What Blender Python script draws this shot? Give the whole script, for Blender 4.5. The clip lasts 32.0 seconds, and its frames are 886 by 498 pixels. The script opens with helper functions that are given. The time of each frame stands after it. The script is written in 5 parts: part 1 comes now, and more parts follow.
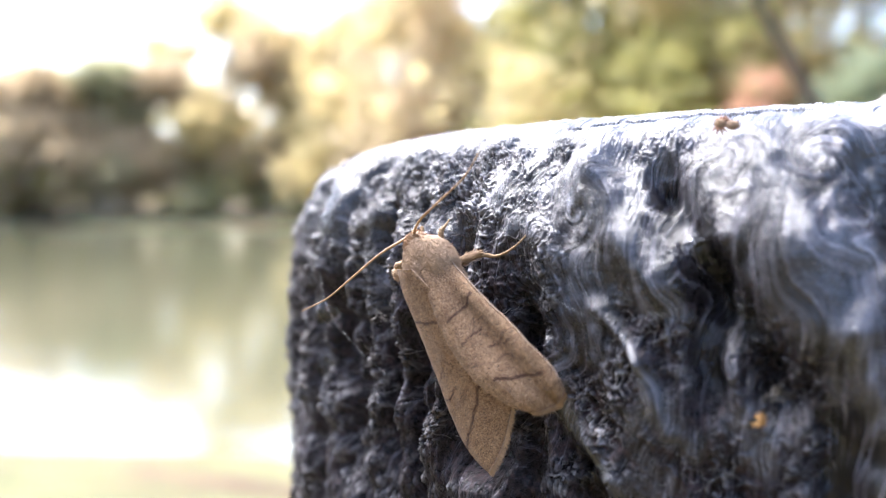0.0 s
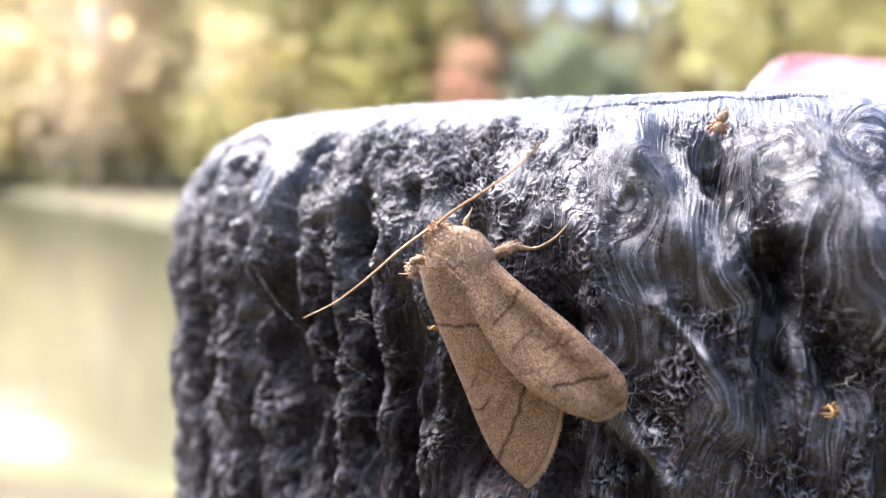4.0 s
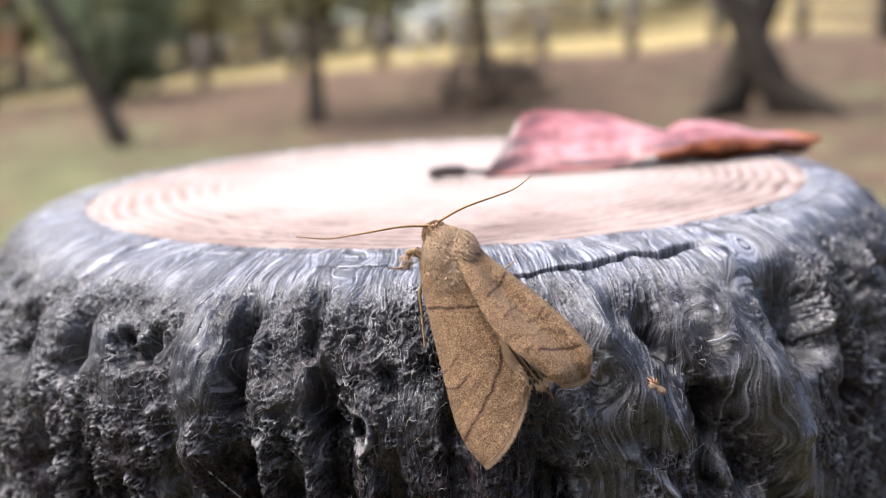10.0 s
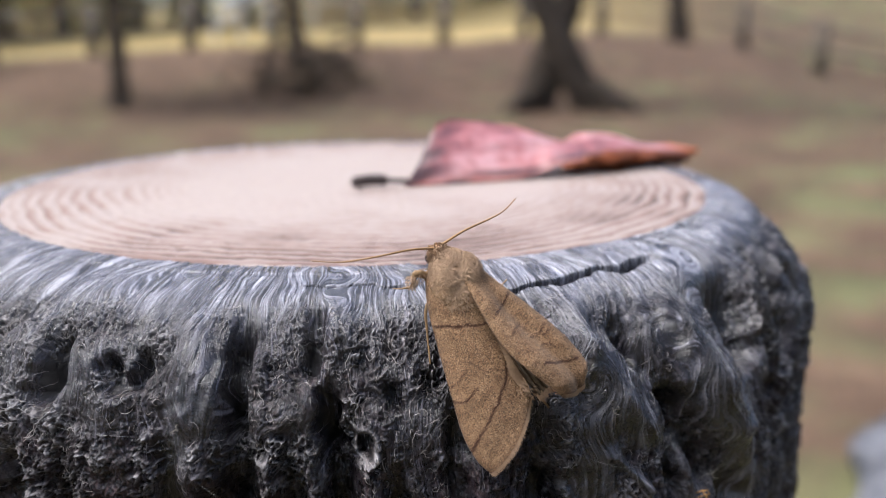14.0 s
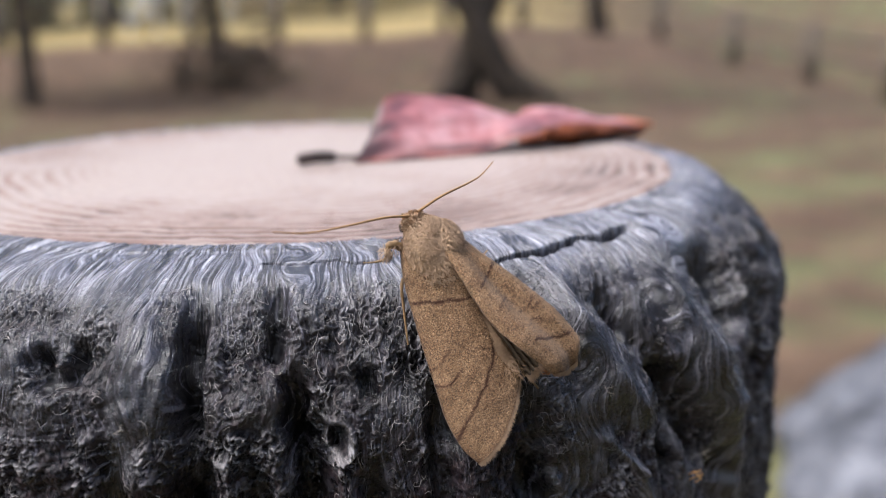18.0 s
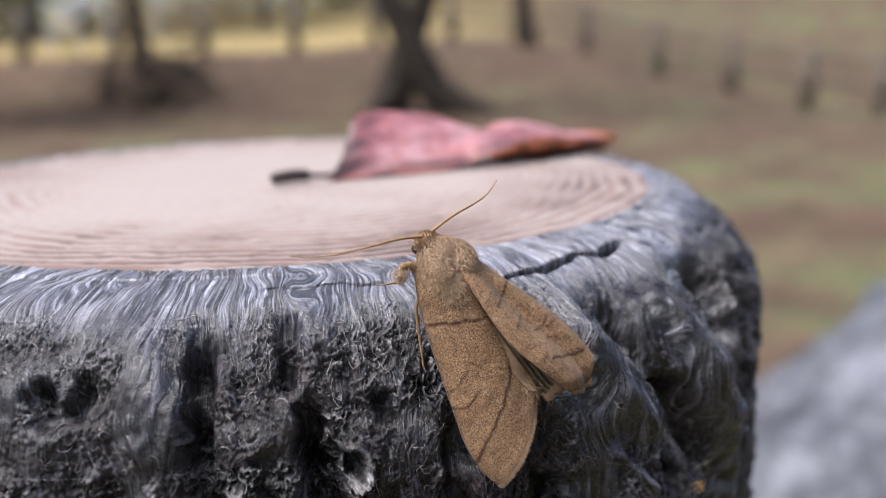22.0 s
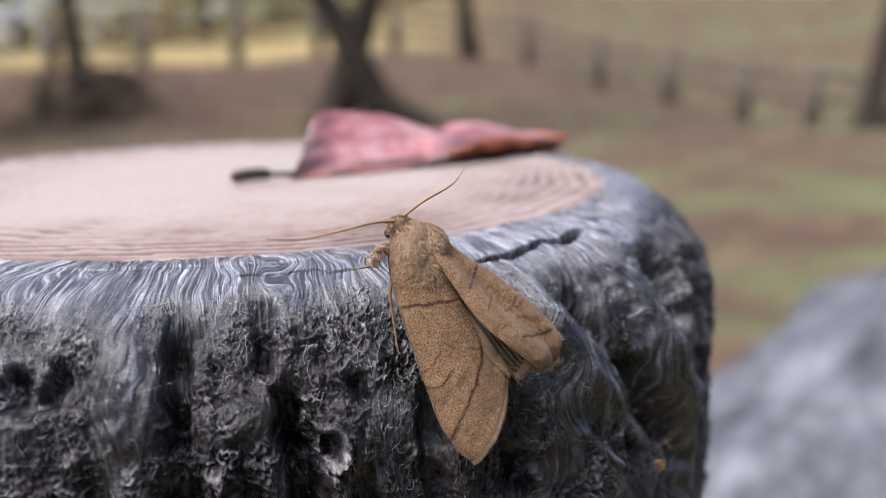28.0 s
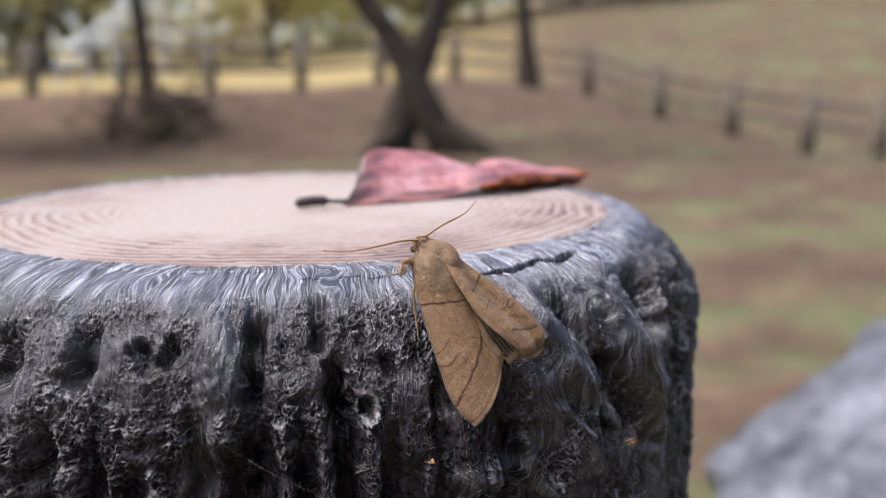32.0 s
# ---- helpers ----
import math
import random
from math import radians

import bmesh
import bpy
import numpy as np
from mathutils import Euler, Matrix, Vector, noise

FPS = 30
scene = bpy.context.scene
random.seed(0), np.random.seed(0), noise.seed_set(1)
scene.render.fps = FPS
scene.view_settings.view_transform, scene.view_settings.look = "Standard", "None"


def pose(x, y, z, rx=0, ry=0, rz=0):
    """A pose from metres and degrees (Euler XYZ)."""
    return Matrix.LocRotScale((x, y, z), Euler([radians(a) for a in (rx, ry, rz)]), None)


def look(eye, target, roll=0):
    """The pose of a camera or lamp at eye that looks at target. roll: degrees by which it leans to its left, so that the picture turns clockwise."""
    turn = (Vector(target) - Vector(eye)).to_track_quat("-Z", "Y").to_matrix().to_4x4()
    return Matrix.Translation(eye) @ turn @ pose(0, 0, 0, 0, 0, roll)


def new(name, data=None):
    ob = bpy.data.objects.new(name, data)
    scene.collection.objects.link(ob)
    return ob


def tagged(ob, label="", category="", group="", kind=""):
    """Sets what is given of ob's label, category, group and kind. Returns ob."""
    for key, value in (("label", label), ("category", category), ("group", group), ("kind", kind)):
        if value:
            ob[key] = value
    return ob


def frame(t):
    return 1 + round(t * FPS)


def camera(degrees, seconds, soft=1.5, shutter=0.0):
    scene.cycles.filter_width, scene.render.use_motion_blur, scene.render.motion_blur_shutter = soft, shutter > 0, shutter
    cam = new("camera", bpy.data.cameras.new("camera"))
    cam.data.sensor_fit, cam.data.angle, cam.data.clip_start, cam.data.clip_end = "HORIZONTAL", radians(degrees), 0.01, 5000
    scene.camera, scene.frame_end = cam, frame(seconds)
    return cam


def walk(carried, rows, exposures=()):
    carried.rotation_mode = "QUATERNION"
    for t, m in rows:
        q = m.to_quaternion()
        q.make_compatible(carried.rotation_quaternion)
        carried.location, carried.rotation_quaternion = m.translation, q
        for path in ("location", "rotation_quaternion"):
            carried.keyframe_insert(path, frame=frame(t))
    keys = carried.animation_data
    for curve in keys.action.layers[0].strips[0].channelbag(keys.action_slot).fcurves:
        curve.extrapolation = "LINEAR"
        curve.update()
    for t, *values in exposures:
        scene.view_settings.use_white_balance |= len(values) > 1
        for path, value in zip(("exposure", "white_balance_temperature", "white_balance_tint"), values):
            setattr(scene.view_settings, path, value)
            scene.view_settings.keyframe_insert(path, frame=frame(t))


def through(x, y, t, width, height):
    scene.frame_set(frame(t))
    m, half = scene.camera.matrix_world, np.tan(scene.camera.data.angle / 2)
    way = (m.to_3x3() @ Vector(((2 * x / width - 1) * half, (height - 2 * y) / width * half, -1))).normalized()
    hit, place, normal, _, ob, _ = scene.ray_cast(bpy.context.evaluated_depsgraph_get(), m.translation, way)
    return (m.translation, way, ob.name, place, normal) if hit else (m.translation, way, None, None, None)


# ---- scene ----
cam = camera(53.1, 32.0, soft=0.8)
cam.data.dof.use_dof = True
cam.data.dof.aperture_fstop = 17.5
METRES, EYE, TILT, LEAN, TURN = 0.19, 0.59, -2.5, 0.0, 0.0
ROWS = [
    (0.0, 0.0, 0.0, 0.0, -0.0, 0.0, -0.0),
    (0.5, -0.0136, 0.0113, 0.002, -0.73, -0.18, -0.13),
    (1.0, -0.0165, 0.0151, 0.0007, -2.13, -0.51, 0.12),
    (1.5, -0.0425, 0.0198, 0.0074, -4.86, -0.78, 0.63),
    (2.0, -0.0547, 0.0379, 0.0032, -7.07, -1.23, 0.63),
    (2.5, -0.0698, 0.0467, 0.0068, -9.44, -1.58, 0.68),
    (4.5, -0.1535, 0.07, 0.0167, -21.26, -2.63, 0.92),
    (5.0, -0.1791, 0.0495, 0.024, -24.8, -2.97, 1.29),
    (5.5, -0.1821, 0.0694, 0.0153, -28.91, -3.44, 2.1),
    (6.0, -0.2328, 0.0894, 0.0405, -32.42, -3.98, 2.4),
    (6.5, -0.2351, 0.0928, 0.1167, -34.22, -3.63, 2.54),
    (7.0, -0.2492, 0.0912, 0.1338, -36.63, -3.49, 2.26),
    (7.5, -0.2556, 0.1079, 0.1366, -39.02, -6.25, 2.4),
    (8.0, -0.2687, 0.1188, 0.1402, -41.09, -7.41, 2.83),
    (8.5, -0.2823, 0.1395, 0.1555, -43.21, -8.24, 3.42),
    (9.0, -0.2849, 0.1337, 0.1531, -44.76, -8.87, 3.67),
    (9.5, -0.2948, 0.146, 0.1588, -45.96, -9.43, 3.73),
    (10.0, -0.2893, 0.1589, 0.1576, -46.94, -10.05, 4.22),
    (10.5, -0.2797, 0.1654, 0.1551, -47.45, -10.49, 4.63),
    (11.0, -0.2806, 0.1732, 0.1565, -47.69, -10.66, 3.2),
    (11.5, -0.2776, 0.1772, 0.1549, -48.14, -10.88, 2.38),
    (12.0, -0.2972, 0.1776, 0.1652, -49.27, -10.99, 2.48),
    (12.5, -0.3224, 0.1781, 0.1694, -51.2, -11.05, 2.65),
    (13.0, -0.3122, 0.2047, 0.1642, -53.12, -11.12, 3.17),
    (13.5, -0.3474, 0.2185, 0.1817, -56.14, -11.37, 2.81),
    (14.0, -0.359, 0.2211, 0.183, -58.73, -11.47, 2.46),
    (14.5, -0.3529, 0.2342, 0.1801, -60.14, -11.47, 2.58),
    (16.5, -0.3376, 0.2579, 0.1654, -62.61, -12.09, 2.79),
    (17.0, -0.3404, 0.2566, 0.1669, -63.1, -12.12, 3.18),
    (17.5, -0.336, 0.2614, 0.1609, -63.5, -12.17, 3.28),
    (18.0, -0.3347, 0.2631, 0.1633, -63.63, -12.09, 3.0),
    (18.5, -0.3305, 0.2671, 0.1642, -63.78, -11.95, 2.99),
    (19.0, -0.3285, 0.2687, 0.1646, -63.85, -11.76, 2.99),
    (19.5, -0.328, 0.2733, 0.1669, -63.94, -11.58, 3.08),
    (20.0, -0.3291, 0.2777, 0.1697, -64.06, -11.56, 3.1),
    (20.5, -0.3399, 0.2845, 0.1745, -64.89, -11.7, 3.51),
    (21.0, -0.3517, 0.2923, 0.1736, -66.42, -11.69, 3.39),
    (21.5, -0.3437, 0.2967, 0.1691, -67.52, -11.57, 3.39),
    (22.0, -0.3451, 0.2975, 0.168, -68.04, -11.54, 3.37),
    (22.5, -0.3473, 0.3011, 0.1665, -68.51, -11.48, 3.31),
    (23.0, -0.3471, 0.308, 0.166, -69.27, -11.44, 3.26),
    (23.5, -0.3468, 0.309, 0.1666, -70.42, -11.36, 3.35),
    (24.0, -0.3457, 0.3145, 0.1627, -70.9, -11.07, 3.31),
    (24.5, -0.3426, 0.3217, 0.1619, -71.24, -10.88, 3.13),
    (25.0, -0.3373, 0.3257, 0.1552, -71.47, -10.81, 3.2),
    (25.5, -0.3416, 0.3204, 0.1551, -71.6, -11.0, 3.29),
    (27.5, -0.3539, 0.311, 0.1561, -71.79, -11.03, 3.43),
    (28.0, -0.3623, 0.3046, 0.1583, -71.63, -10.98, 3.39),
    (28.5, -0.3962, 0.2853, 0.1634, -71.36, -10.93, 3.52),
    (29.0, -0.4059, 0.2784, 0.16, -70.37, -10.91, 3.6),
    (29.5, -0.4216, 0.2706, 0.1666, -70.12, -10.7, 4.02),
    (30.0, -0.4451, 0.2572, 0.1711, -69.35, -10.48, 4.03),
    (30.5, -0.4563, 0.2474, 0.1685, -68.49, -10.1, 3.08),
    (31.0, -0.4745, 0.236, 0.1777, -68.22, -9.75, 2.87),
    (31.5, -0.4786, 0.236, 0.175, -68.05, -9.28, 2.68),
    (32.0, -0.4796, 0.2355, 0.1742, -67.82, -9.06, 2.64),
]
EXPOSURES = [(0.0, 3.15, 6300, 13), (2.5, 3.15, 6350, 15), (5.2, 3.15, 6450, 18), (6.0, 3.3, 6500, 17), (7.0, 2.65, 6850, 13), (8.5, 2.28, 6750, 12), (10.0, 2.05, 6650, 11), (14.0, 1.6, 6500, 11), (26.0, 1.5, 6500, 12), (32.0, 1.56, 6500, 13)]
walk(cam, [(t, pose(0, 0, EYE, TILT, LEAN, TURN) @ pose(METRES * x, METRES * y, METRES * z, 90 + pitch, roll, yaw)) for t, x, y, z, yaw, pitch, roll in ROWS], EXPOSURES)

# ---- world and sun ----
SUN_EL, SUN_AZ = 62.0, -42.0
world = bpy.data.worlds.new("sky")
scene.world = world
world.use_nodes = True
wn, wl = world.node_tree.nodes, world.node_tree.links
sky = wn.new("ShaderNodeTexSky")
sky.sky_type = "NISHITA"
sky.sun_disc = False
sky.sun_elevation = radians(SUN_EL)
sky.sun_rotation = radians(SUN_AZ)
sky.air_density, sky.dust_density, sky.ozone_density = 1.0, 3.5, 1.0
wl.new(sky.outputs[0], wn["Background"].inputs[0])
wn["Background"].inputs[1].default_value = 0.13
sun = new("sun", bpy.data.lights.new("sun", "SUN"))
sun.data.energy, sun.data.angle, sun.data.color = 1.9, radians(36), (0.94, 0.97, 1.0)
SUN_DIR = Vector((math.sin(radians(SUN_AZ)) * math.cos(radians(SUN_EL)), math.cos(radians(SUN_AZ)) * math.cos(radians(SUN_EL)), math.sin(radians(SUN_EL))))
sun.matrix_world = look(SUN_DIR * 20, (0, 0, 0))


# ---- materials ----
def ramp(nt, fac, stops):
    n = nt.nodes.new("ShaderNodeValToRGB")
    el = n.color_ramp.elements
    while len(el) < len(stops):
        el.new(0.5)
    for e, (p, c) in zip(el, stops):
        e.position, e.color = p, (*c, 1)
    nt.links.new(fac, n.inputs[0])
    return n.outputs[0]


def noise_tex(nt, vec, scale, detail=4.0, rough=0.55, distortion=0.0):
    n = nt.nodes.new("ShaderNodeTexNoise")
    n.inputs["Scale"].default_value, n.inputs["Detail"].default_value = scale, detail
    n.inputs["Roughness"].default_value, n.inputs["Distortion"].default_value = rough, distortion
    if vec is not None:
        nt.links.new(vec, n.inputs["Vector"])
    return n.outputs["Fac"]


def mix_rgb(nt, fac, a, b, mode="MIX"):
    n = nt.nodes.new("ShaderNodeMix")
    n.data_type, n.blend_type = "RGBA", mode
    for sock, v in ((n.inputs[0], fac), (n.inputs[6], a), (n.inputs[7], b)):
        if isinstance(v, (int, float)):
            sock.default_value = v
        elif isinstance(v, tuple):
            sock.default_value = (*v, 1)
        else:
            nt.links.new(v, sock)
    return n.outputs[2]


def calc(nt, op, a, b=0.0):
    n = nt.nodes.new("ShaderNodeMath")
    n.operation = op
    for sock, v in zip(n.inputs, (a, b)):
        if isinstance(v, (int, float)):
            sock.default_value = v
        else:
            nt.links.new(v, sock)
    return n.outputs[0]


def material(name, rough=0.6, metal=0.0, spec=0.5):
    m = bpy.data.materials.new(name)
    m.use_nodes = True
    b = m.node_tree.nodes["Principled BSDF"]
    b.inputs["Roughness"].default_value, b.inputs["Metallic"].default_value = rough, metal
    b.inputs["Specular IOR Level"].default_value = spec
    return m, m.node_tree, b


def coords(nt, which="Object"):
    return nt.nodes.new("ShaderNodeTexCoord").outputs[which]


def attr(nt, name):
    n = nt.nodes.new("ShaderNodeAttribute")
    n.attribute_name = name
    return n.outputs["Fac"]


def mapped(nt, vec, scale):
    n = nt.nodes.new("ShaderNodeMapping")
    n.inputs["Scale"].default_value = scale
    nt.links.new(vec, n.inputs["Vector"])
    return n.outputs[0]


def bump(nt, b, height, strength, distance):
    n = nt.nodes.new("ShaderNodeBump")
    n.inputs["Strength"].default_value, n.inputs["Distance"].default_value = strength, distance
    nt.links.new(height, n.inputs["Height"])
    nt.links.new(n.outputs[0], b.inputs["Normal"])


def noisy(name, dark, light, scale, rough=0.7, spec=0.3, bump_d=0.0, mid=None):
    """A surface whose colour varies at two scales, with a fine relief."""
    m, nt, b = material(name, rough, 0.0, spec)
    v = coords(nt)
    a, f = noise_tex(nt, v, scale, 6, 0.65), noise_tex(nt, v, scale * 7.3, 4, 0.6)
    fac = calc(nt, "ADD", calc(nt, "MULTIPLY", a, 0.65), calc(nt, "MULTIPLY", f, 0.35))
    stops = [(0.32, dark), (0.68, light)] if mid is None else [(0.34, dark), (0.5, mid), (0.66, light)]
    nt.links.new(ramp(nt, fac, stops), b.inputs["Base Color"])
    if bump_d:
        bump(nt, b, f, 0.7, bump_d)
    return m


def plastic_bark():
    m, nt, b = material("dark_smeared_plastic", 0.3, 0.0, 1.0)
    flow = nt.nodes.new("ShaderNodeUVMap")
    flow.uv_map = "flow"
    fine = noise_tex(nt, mapped(nt, flow.outputs[0], (9.5, 0.4, 1)), 1.0, 3, 0.6)
    broad = noise_tex(nt, mapped(nt, flow.outputs[0], (0.9, 0.07, 1)), 1.0, 3, 0.6)
    spot = noise_tex(nt, coords(nt), 1500, 4, 0.7)
    patch = noise_tex(nt, coords(nt), 160, 4, 0.6)
    grit = noise_tex(nt, coords(nt), 5200, 3, 0.7)
    line = calc(nt, "ADD", calc(nt, "MULTIPLY", attr(nt, "stroke"), 0.34), calc(nt, "MULTIPLY", fine, 0.42))
    line = calc(nt, "ADD", line, calc(nt, "MULTIPLY", grit, 0.24))
    # palest stops paint highlights on the strokes, over black and weathered grey
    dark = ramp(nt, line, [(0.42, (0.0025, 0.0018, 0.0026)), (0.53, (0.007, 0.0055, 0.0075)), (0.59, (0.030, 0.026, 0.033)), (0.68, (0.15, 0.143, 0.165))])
    worn_sheen = ramp(nt, line, [(0.40, (0.005, 0.004, 0.006)), (0.455, (0.046, 0.044, 0.055)), (0.51, (0.15, 0.147, 0.175)), (0.58, (0.28, 0.276, 0.312)), (0.67, (0.48, 0.475, 0.515))])
    base = mix_rgb(nt, calc(nt, "MULTIPLY", attr(nt, "wear_sheen"), ramp(nt, broad, [(0.36, (0.25, 0.25, 0.25)), (0.60, (1, 1, 1))])), dark, worn_sheen)
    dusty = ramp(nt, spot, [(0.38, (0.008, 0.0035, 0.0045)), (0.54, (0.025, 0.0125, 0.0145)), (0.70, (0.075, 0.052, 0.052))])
    d = calc(nt, "MULTIPLY", attr(nt, "dust_shade"), calc(nt, "MULTIPLY", ramp(nt, spot, [(0.42, (0, 0, 0)), (0.62, (1, 1, 1))]), ramp(nt, patch, [(0.3, (0.35, 0.35, 0.35)), (0.65, (1, 1, 1))])))
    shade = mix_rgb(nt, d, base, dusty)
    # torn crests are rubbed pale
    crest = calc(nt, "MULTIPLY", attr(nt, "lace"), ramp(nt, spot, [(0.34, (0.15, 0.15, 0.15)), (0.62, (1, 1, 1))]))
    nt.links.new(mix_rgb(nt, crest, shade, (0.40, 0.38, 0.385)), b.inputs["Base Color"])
    r = calc(nt, "ADD", calc(nt, "MULTIPLY", d, 0.35), calc(nt, "ADD", 0.13, calc(nt, "MULTIPLY", broad, 0.24)))
    nt.links.new(r, b.inputs["Roughness"])
    # reflections are dimmed by the same mask, for dust and for the shaded flank
    gloss = calc(nt, "SUBTRACT", 0.90, calc(nt, "MULTIPLY", attr(nt, "dust_shade"), 0.72))
    nt.links.new(gloss, b.inputs["Specular IOR Level"])
    h = calc(nt, "ADD", calc(nt, "ADD", fine, calc(nt, "MULTIPLY", grit, 0.35)), calc(nt, "MULTIPLY", calc(nt, "MULTIPLY", spot, attr(nt, "dust_shade")), 0.6))
    bump(nt, b, h, 0.9, 0.00022)
    return m


def cut_wood():
    m, nt, b = material("pinkish_cut_wood", 0.5, 0.0, 0.22)
    ring, spot = attr(nt, "ring"), noise_tex(nt, mapped(nt, coords(nt), (1, 1, 1)), 420, 5, 0.65)
    wide = noise_tex(nt, coords(nt), 45, 4, 0.6)
    c = ramp(nt, ring, [(0.15, (0.016, 0.008, 0.006)), (0.5, (0.12, 0.058, 0.042)), (0.9, (0.275, 0.234, 0.211))])
    c = mix_rgb(nt, calc(nt, "MULTIPLY", spot, 0.22), c, (0.36, 0.285, 0.25))
    c = mix_rgb(nt, calc(nt, "MULTIPLY", wide, 0.35), c, (0.25, 0.18, 0.15))
    nt.links.new(c, b.inputs["Base Color"])
    nt.links.new(calc(nt, "ADD", 0.40, calc(nt, "MULTIPLY", spot, 0.3)), b.inputs["Roughness"])
    bump(nt, b, spot, 0.5, 0.0002)
    return m


def wing_scales(name, pale, mid, dark):
    m, nt, b = material(name, 0.75, 0.0, 0.2)
    v = coords(nt)
    geo = nt.nodes.new("ShaderNodeNewGeometry")
    grain, speck, blotch = noise_tex(nt, v, 7500, 3, 0.75), noise_tex(nt, v, 15000, 2, 0.7), noise_tex(nt, v, 420, 5, 0.7)
    c = ramp(nt, blotch, [(0.3, mid), (0.7, pale)])
    c = mix_rgb(nt, ramp(nt, noise_tex(nt, v, 1500, 4, 0.7), [(0.42, (0.5, 0.5, 0.5)), (0.60, (0, 0, 0))]), c, mid)
    c = mix_rgb(nt, ramp(nt, grain, [(0.40, (0.9, 0.9, 0.9)), (0.54, (0, 0, 0))]), c, dark)
    c = mix_rgb(nt, ramp(nt, speck, [(0.55, (0, 0, 0)), (0.68, (0.8, 0.8, 0.8))]), c, (0.62, 0.45, 0.28))
    c = mix_rgb(nt, 1.0, c, ramp(nt, geo.outputs["Random Per Island"], [(0.0, (0.45, 0.44, 0.43)), (0.5, (0.95, 0.94, 0.93)), (1.0, (1.5, 1.49, 1.48))]), "MULTIPLY")
    c = mix_rgb(nt, calc(nt, "MINIMUM", calc(nt, "MULTIPLY", attr(nt, "mark"), 1.3), 0.95), c, (0.040, 0.013, 0.006))
    nt.links.new(c, b.inputs["Base Color"])
    b.inputs["Sheen Weight"].default_value = 0.12
    b.inputs["Sheen Roughness"].default_value = 0.5
    bump(nt, b, calc(nt, "ADD", grain, calc(nt, "MULTIPLY", blotch, 0.6)), 0.6, 0.00010)
    return m


def leaf_red():
    m, nt, b = material("red_autumn_leaf", 0.36, 0.0, 0.75)
    v = coords(nt)
    a, f = noise_tex(nt, v, 130, 5, 0.65), noise_tex(nt, v, 900, 4, 0.6)
    c = ramp(nt, a, [(0.36, (0.12, 0.045, 0.048)), (0.48, (0.31, 0.10, 0.098)), (0.64, (0.44, 0.24, 0.24))])
    c = mix_rgb(nt, attr(nt, "edge"), c, (0.50, 0.14, 0.035))
    c = mix_rgb(nt, attr(nt, "burnt"), c, (0.035, 0.014, 0.011))
    c = mix_rgb(nt, attr(nt, "vein"), c, (0.075, 0.022, 0.025))
    c = mix_rgb(nt, ramp(nt, f, [(0.55, (0, 0, 0)), (0.75, (0.6, 0.6, 0.6))]), c, (0.10, 0.03, 0.03))
    nt.links.new(c, b.inputs["Base Color"])
    b.inputs["Subsurface Weight"].default_value = 0.0
    bump(nt, b, f, 0.5, 0.0002)
    return m


def foliage(name, dark, light, through=0.62):
    m, nt, b = material(name, 0.6, 0.0, 0.25)
    geo = nt.nodes.new("ShaderNodeNewGeometry")
    a = noise_tex(nt, coords(nt), 0.9, 3, 0.6)
    f = calc(nt, "ADD", calc(nt, "MULTIPLY", geo.outputs["Random Per Island"], 0.6), calc(nt, "MULTIPLY", a, 0.4))
    c = ramp(nt, f, [(0.15, dark), (0.85, light)])
    nt.links.new(c, b.inputs["Base Color"])
    tr = nt.nodes.new("ShaderNodeBsdfTranslucent")
    nt.links.new(c, tr.inputs["Color"])
    mx = nt.nodes.new("ShaderNodeMixShader")
    mx.inputs[0].default_value = through
    nt.links.new(b.outputs[0], mx.inputs[1])
    nt.links.new(tr.outputs[0], mx.inputs[2])
    nt.links.new(mx.outputs[0], nt.nodes["Material Output"].inputs[0])
    return m


def ground_mat():
    m, nt, b = material("leaf_littered_soil_and_grass", 0.9, 0.0, 0.15)
    v = coords(nt)
    wide, mid, fine = noise_tex(nt, v, 0.35, 5, 0.6), noise_tex(nt, v, 3.0, 5, 0.7), noise_tex(nt, v, 38, 4, 0.7)
    soil = ramp(nt, mid, [(0.3, (0.036, 0.021, 0.013)), (0.55, (0.088, 0.055, 0.035)), (0.75, (0.19, 0.125, 0.078))])
    grass = ramp(nt, mid, [(0.3, (0.052, 0.062, 0.025)), (0.6, (0.118, 0.120, 0.054)), (0.8, (0.21, 0.17, 0.09))])
    lawn = calc(nt, "ADD", attr(nt, "lawn"), calc(nt, "MULTIPLY", calc(nt, "SUBTRACT", wide, 0.5), 1.4))
    lawn = calc(nt, "ADD", lawn, calc(nt, "MULTIPLY", calc(nt, "SUBTRACT", noise_tex(nt, v, 1.4, 5, 0.65), 0.5), 1.8))
    c = mix_rgb(nt, ramp(nt, lawn, [(0.35, (0, 0, 0)), (0.65, (1, 1, 1))]), soil, grass)
    c = mix_rgb(nt, ramp(nt, attr(nt, "dry"), [(0.1, (0, 0, 0)), (0.9, (0.85, 0.85, 0.85))]), c, ramp(nt, mid, [(0.3, (0.24, 0.18, 0.075)), (0.7, (0.40, 0.31, 0.13))]))
    c = mix_rgb(nt, calc(nt, "MULTIPLY", fine, 0.35), c, (0.10, 0.07, 0.05))
    nt.links.new(c, b.inputs["Base Color"])
    bump(nt, b, fine, 0.6, 0.02)
    return m


def water_mat():
    m, nt, b = material("still_pond_water", 0.06, 0.0, 0.5)
    b.inputs["Base Color"].default_value = (0.080, 0.078, 0.046, 1)
    b.inputs["IOR"].default_value = 1.33
    bump(nt, b, noise_tex(nt, mapped(nt, coords(nt), (1.0, 3.0, 1.0)), 1.6, 3, 0.5), 0.25, 0.02)
    return m


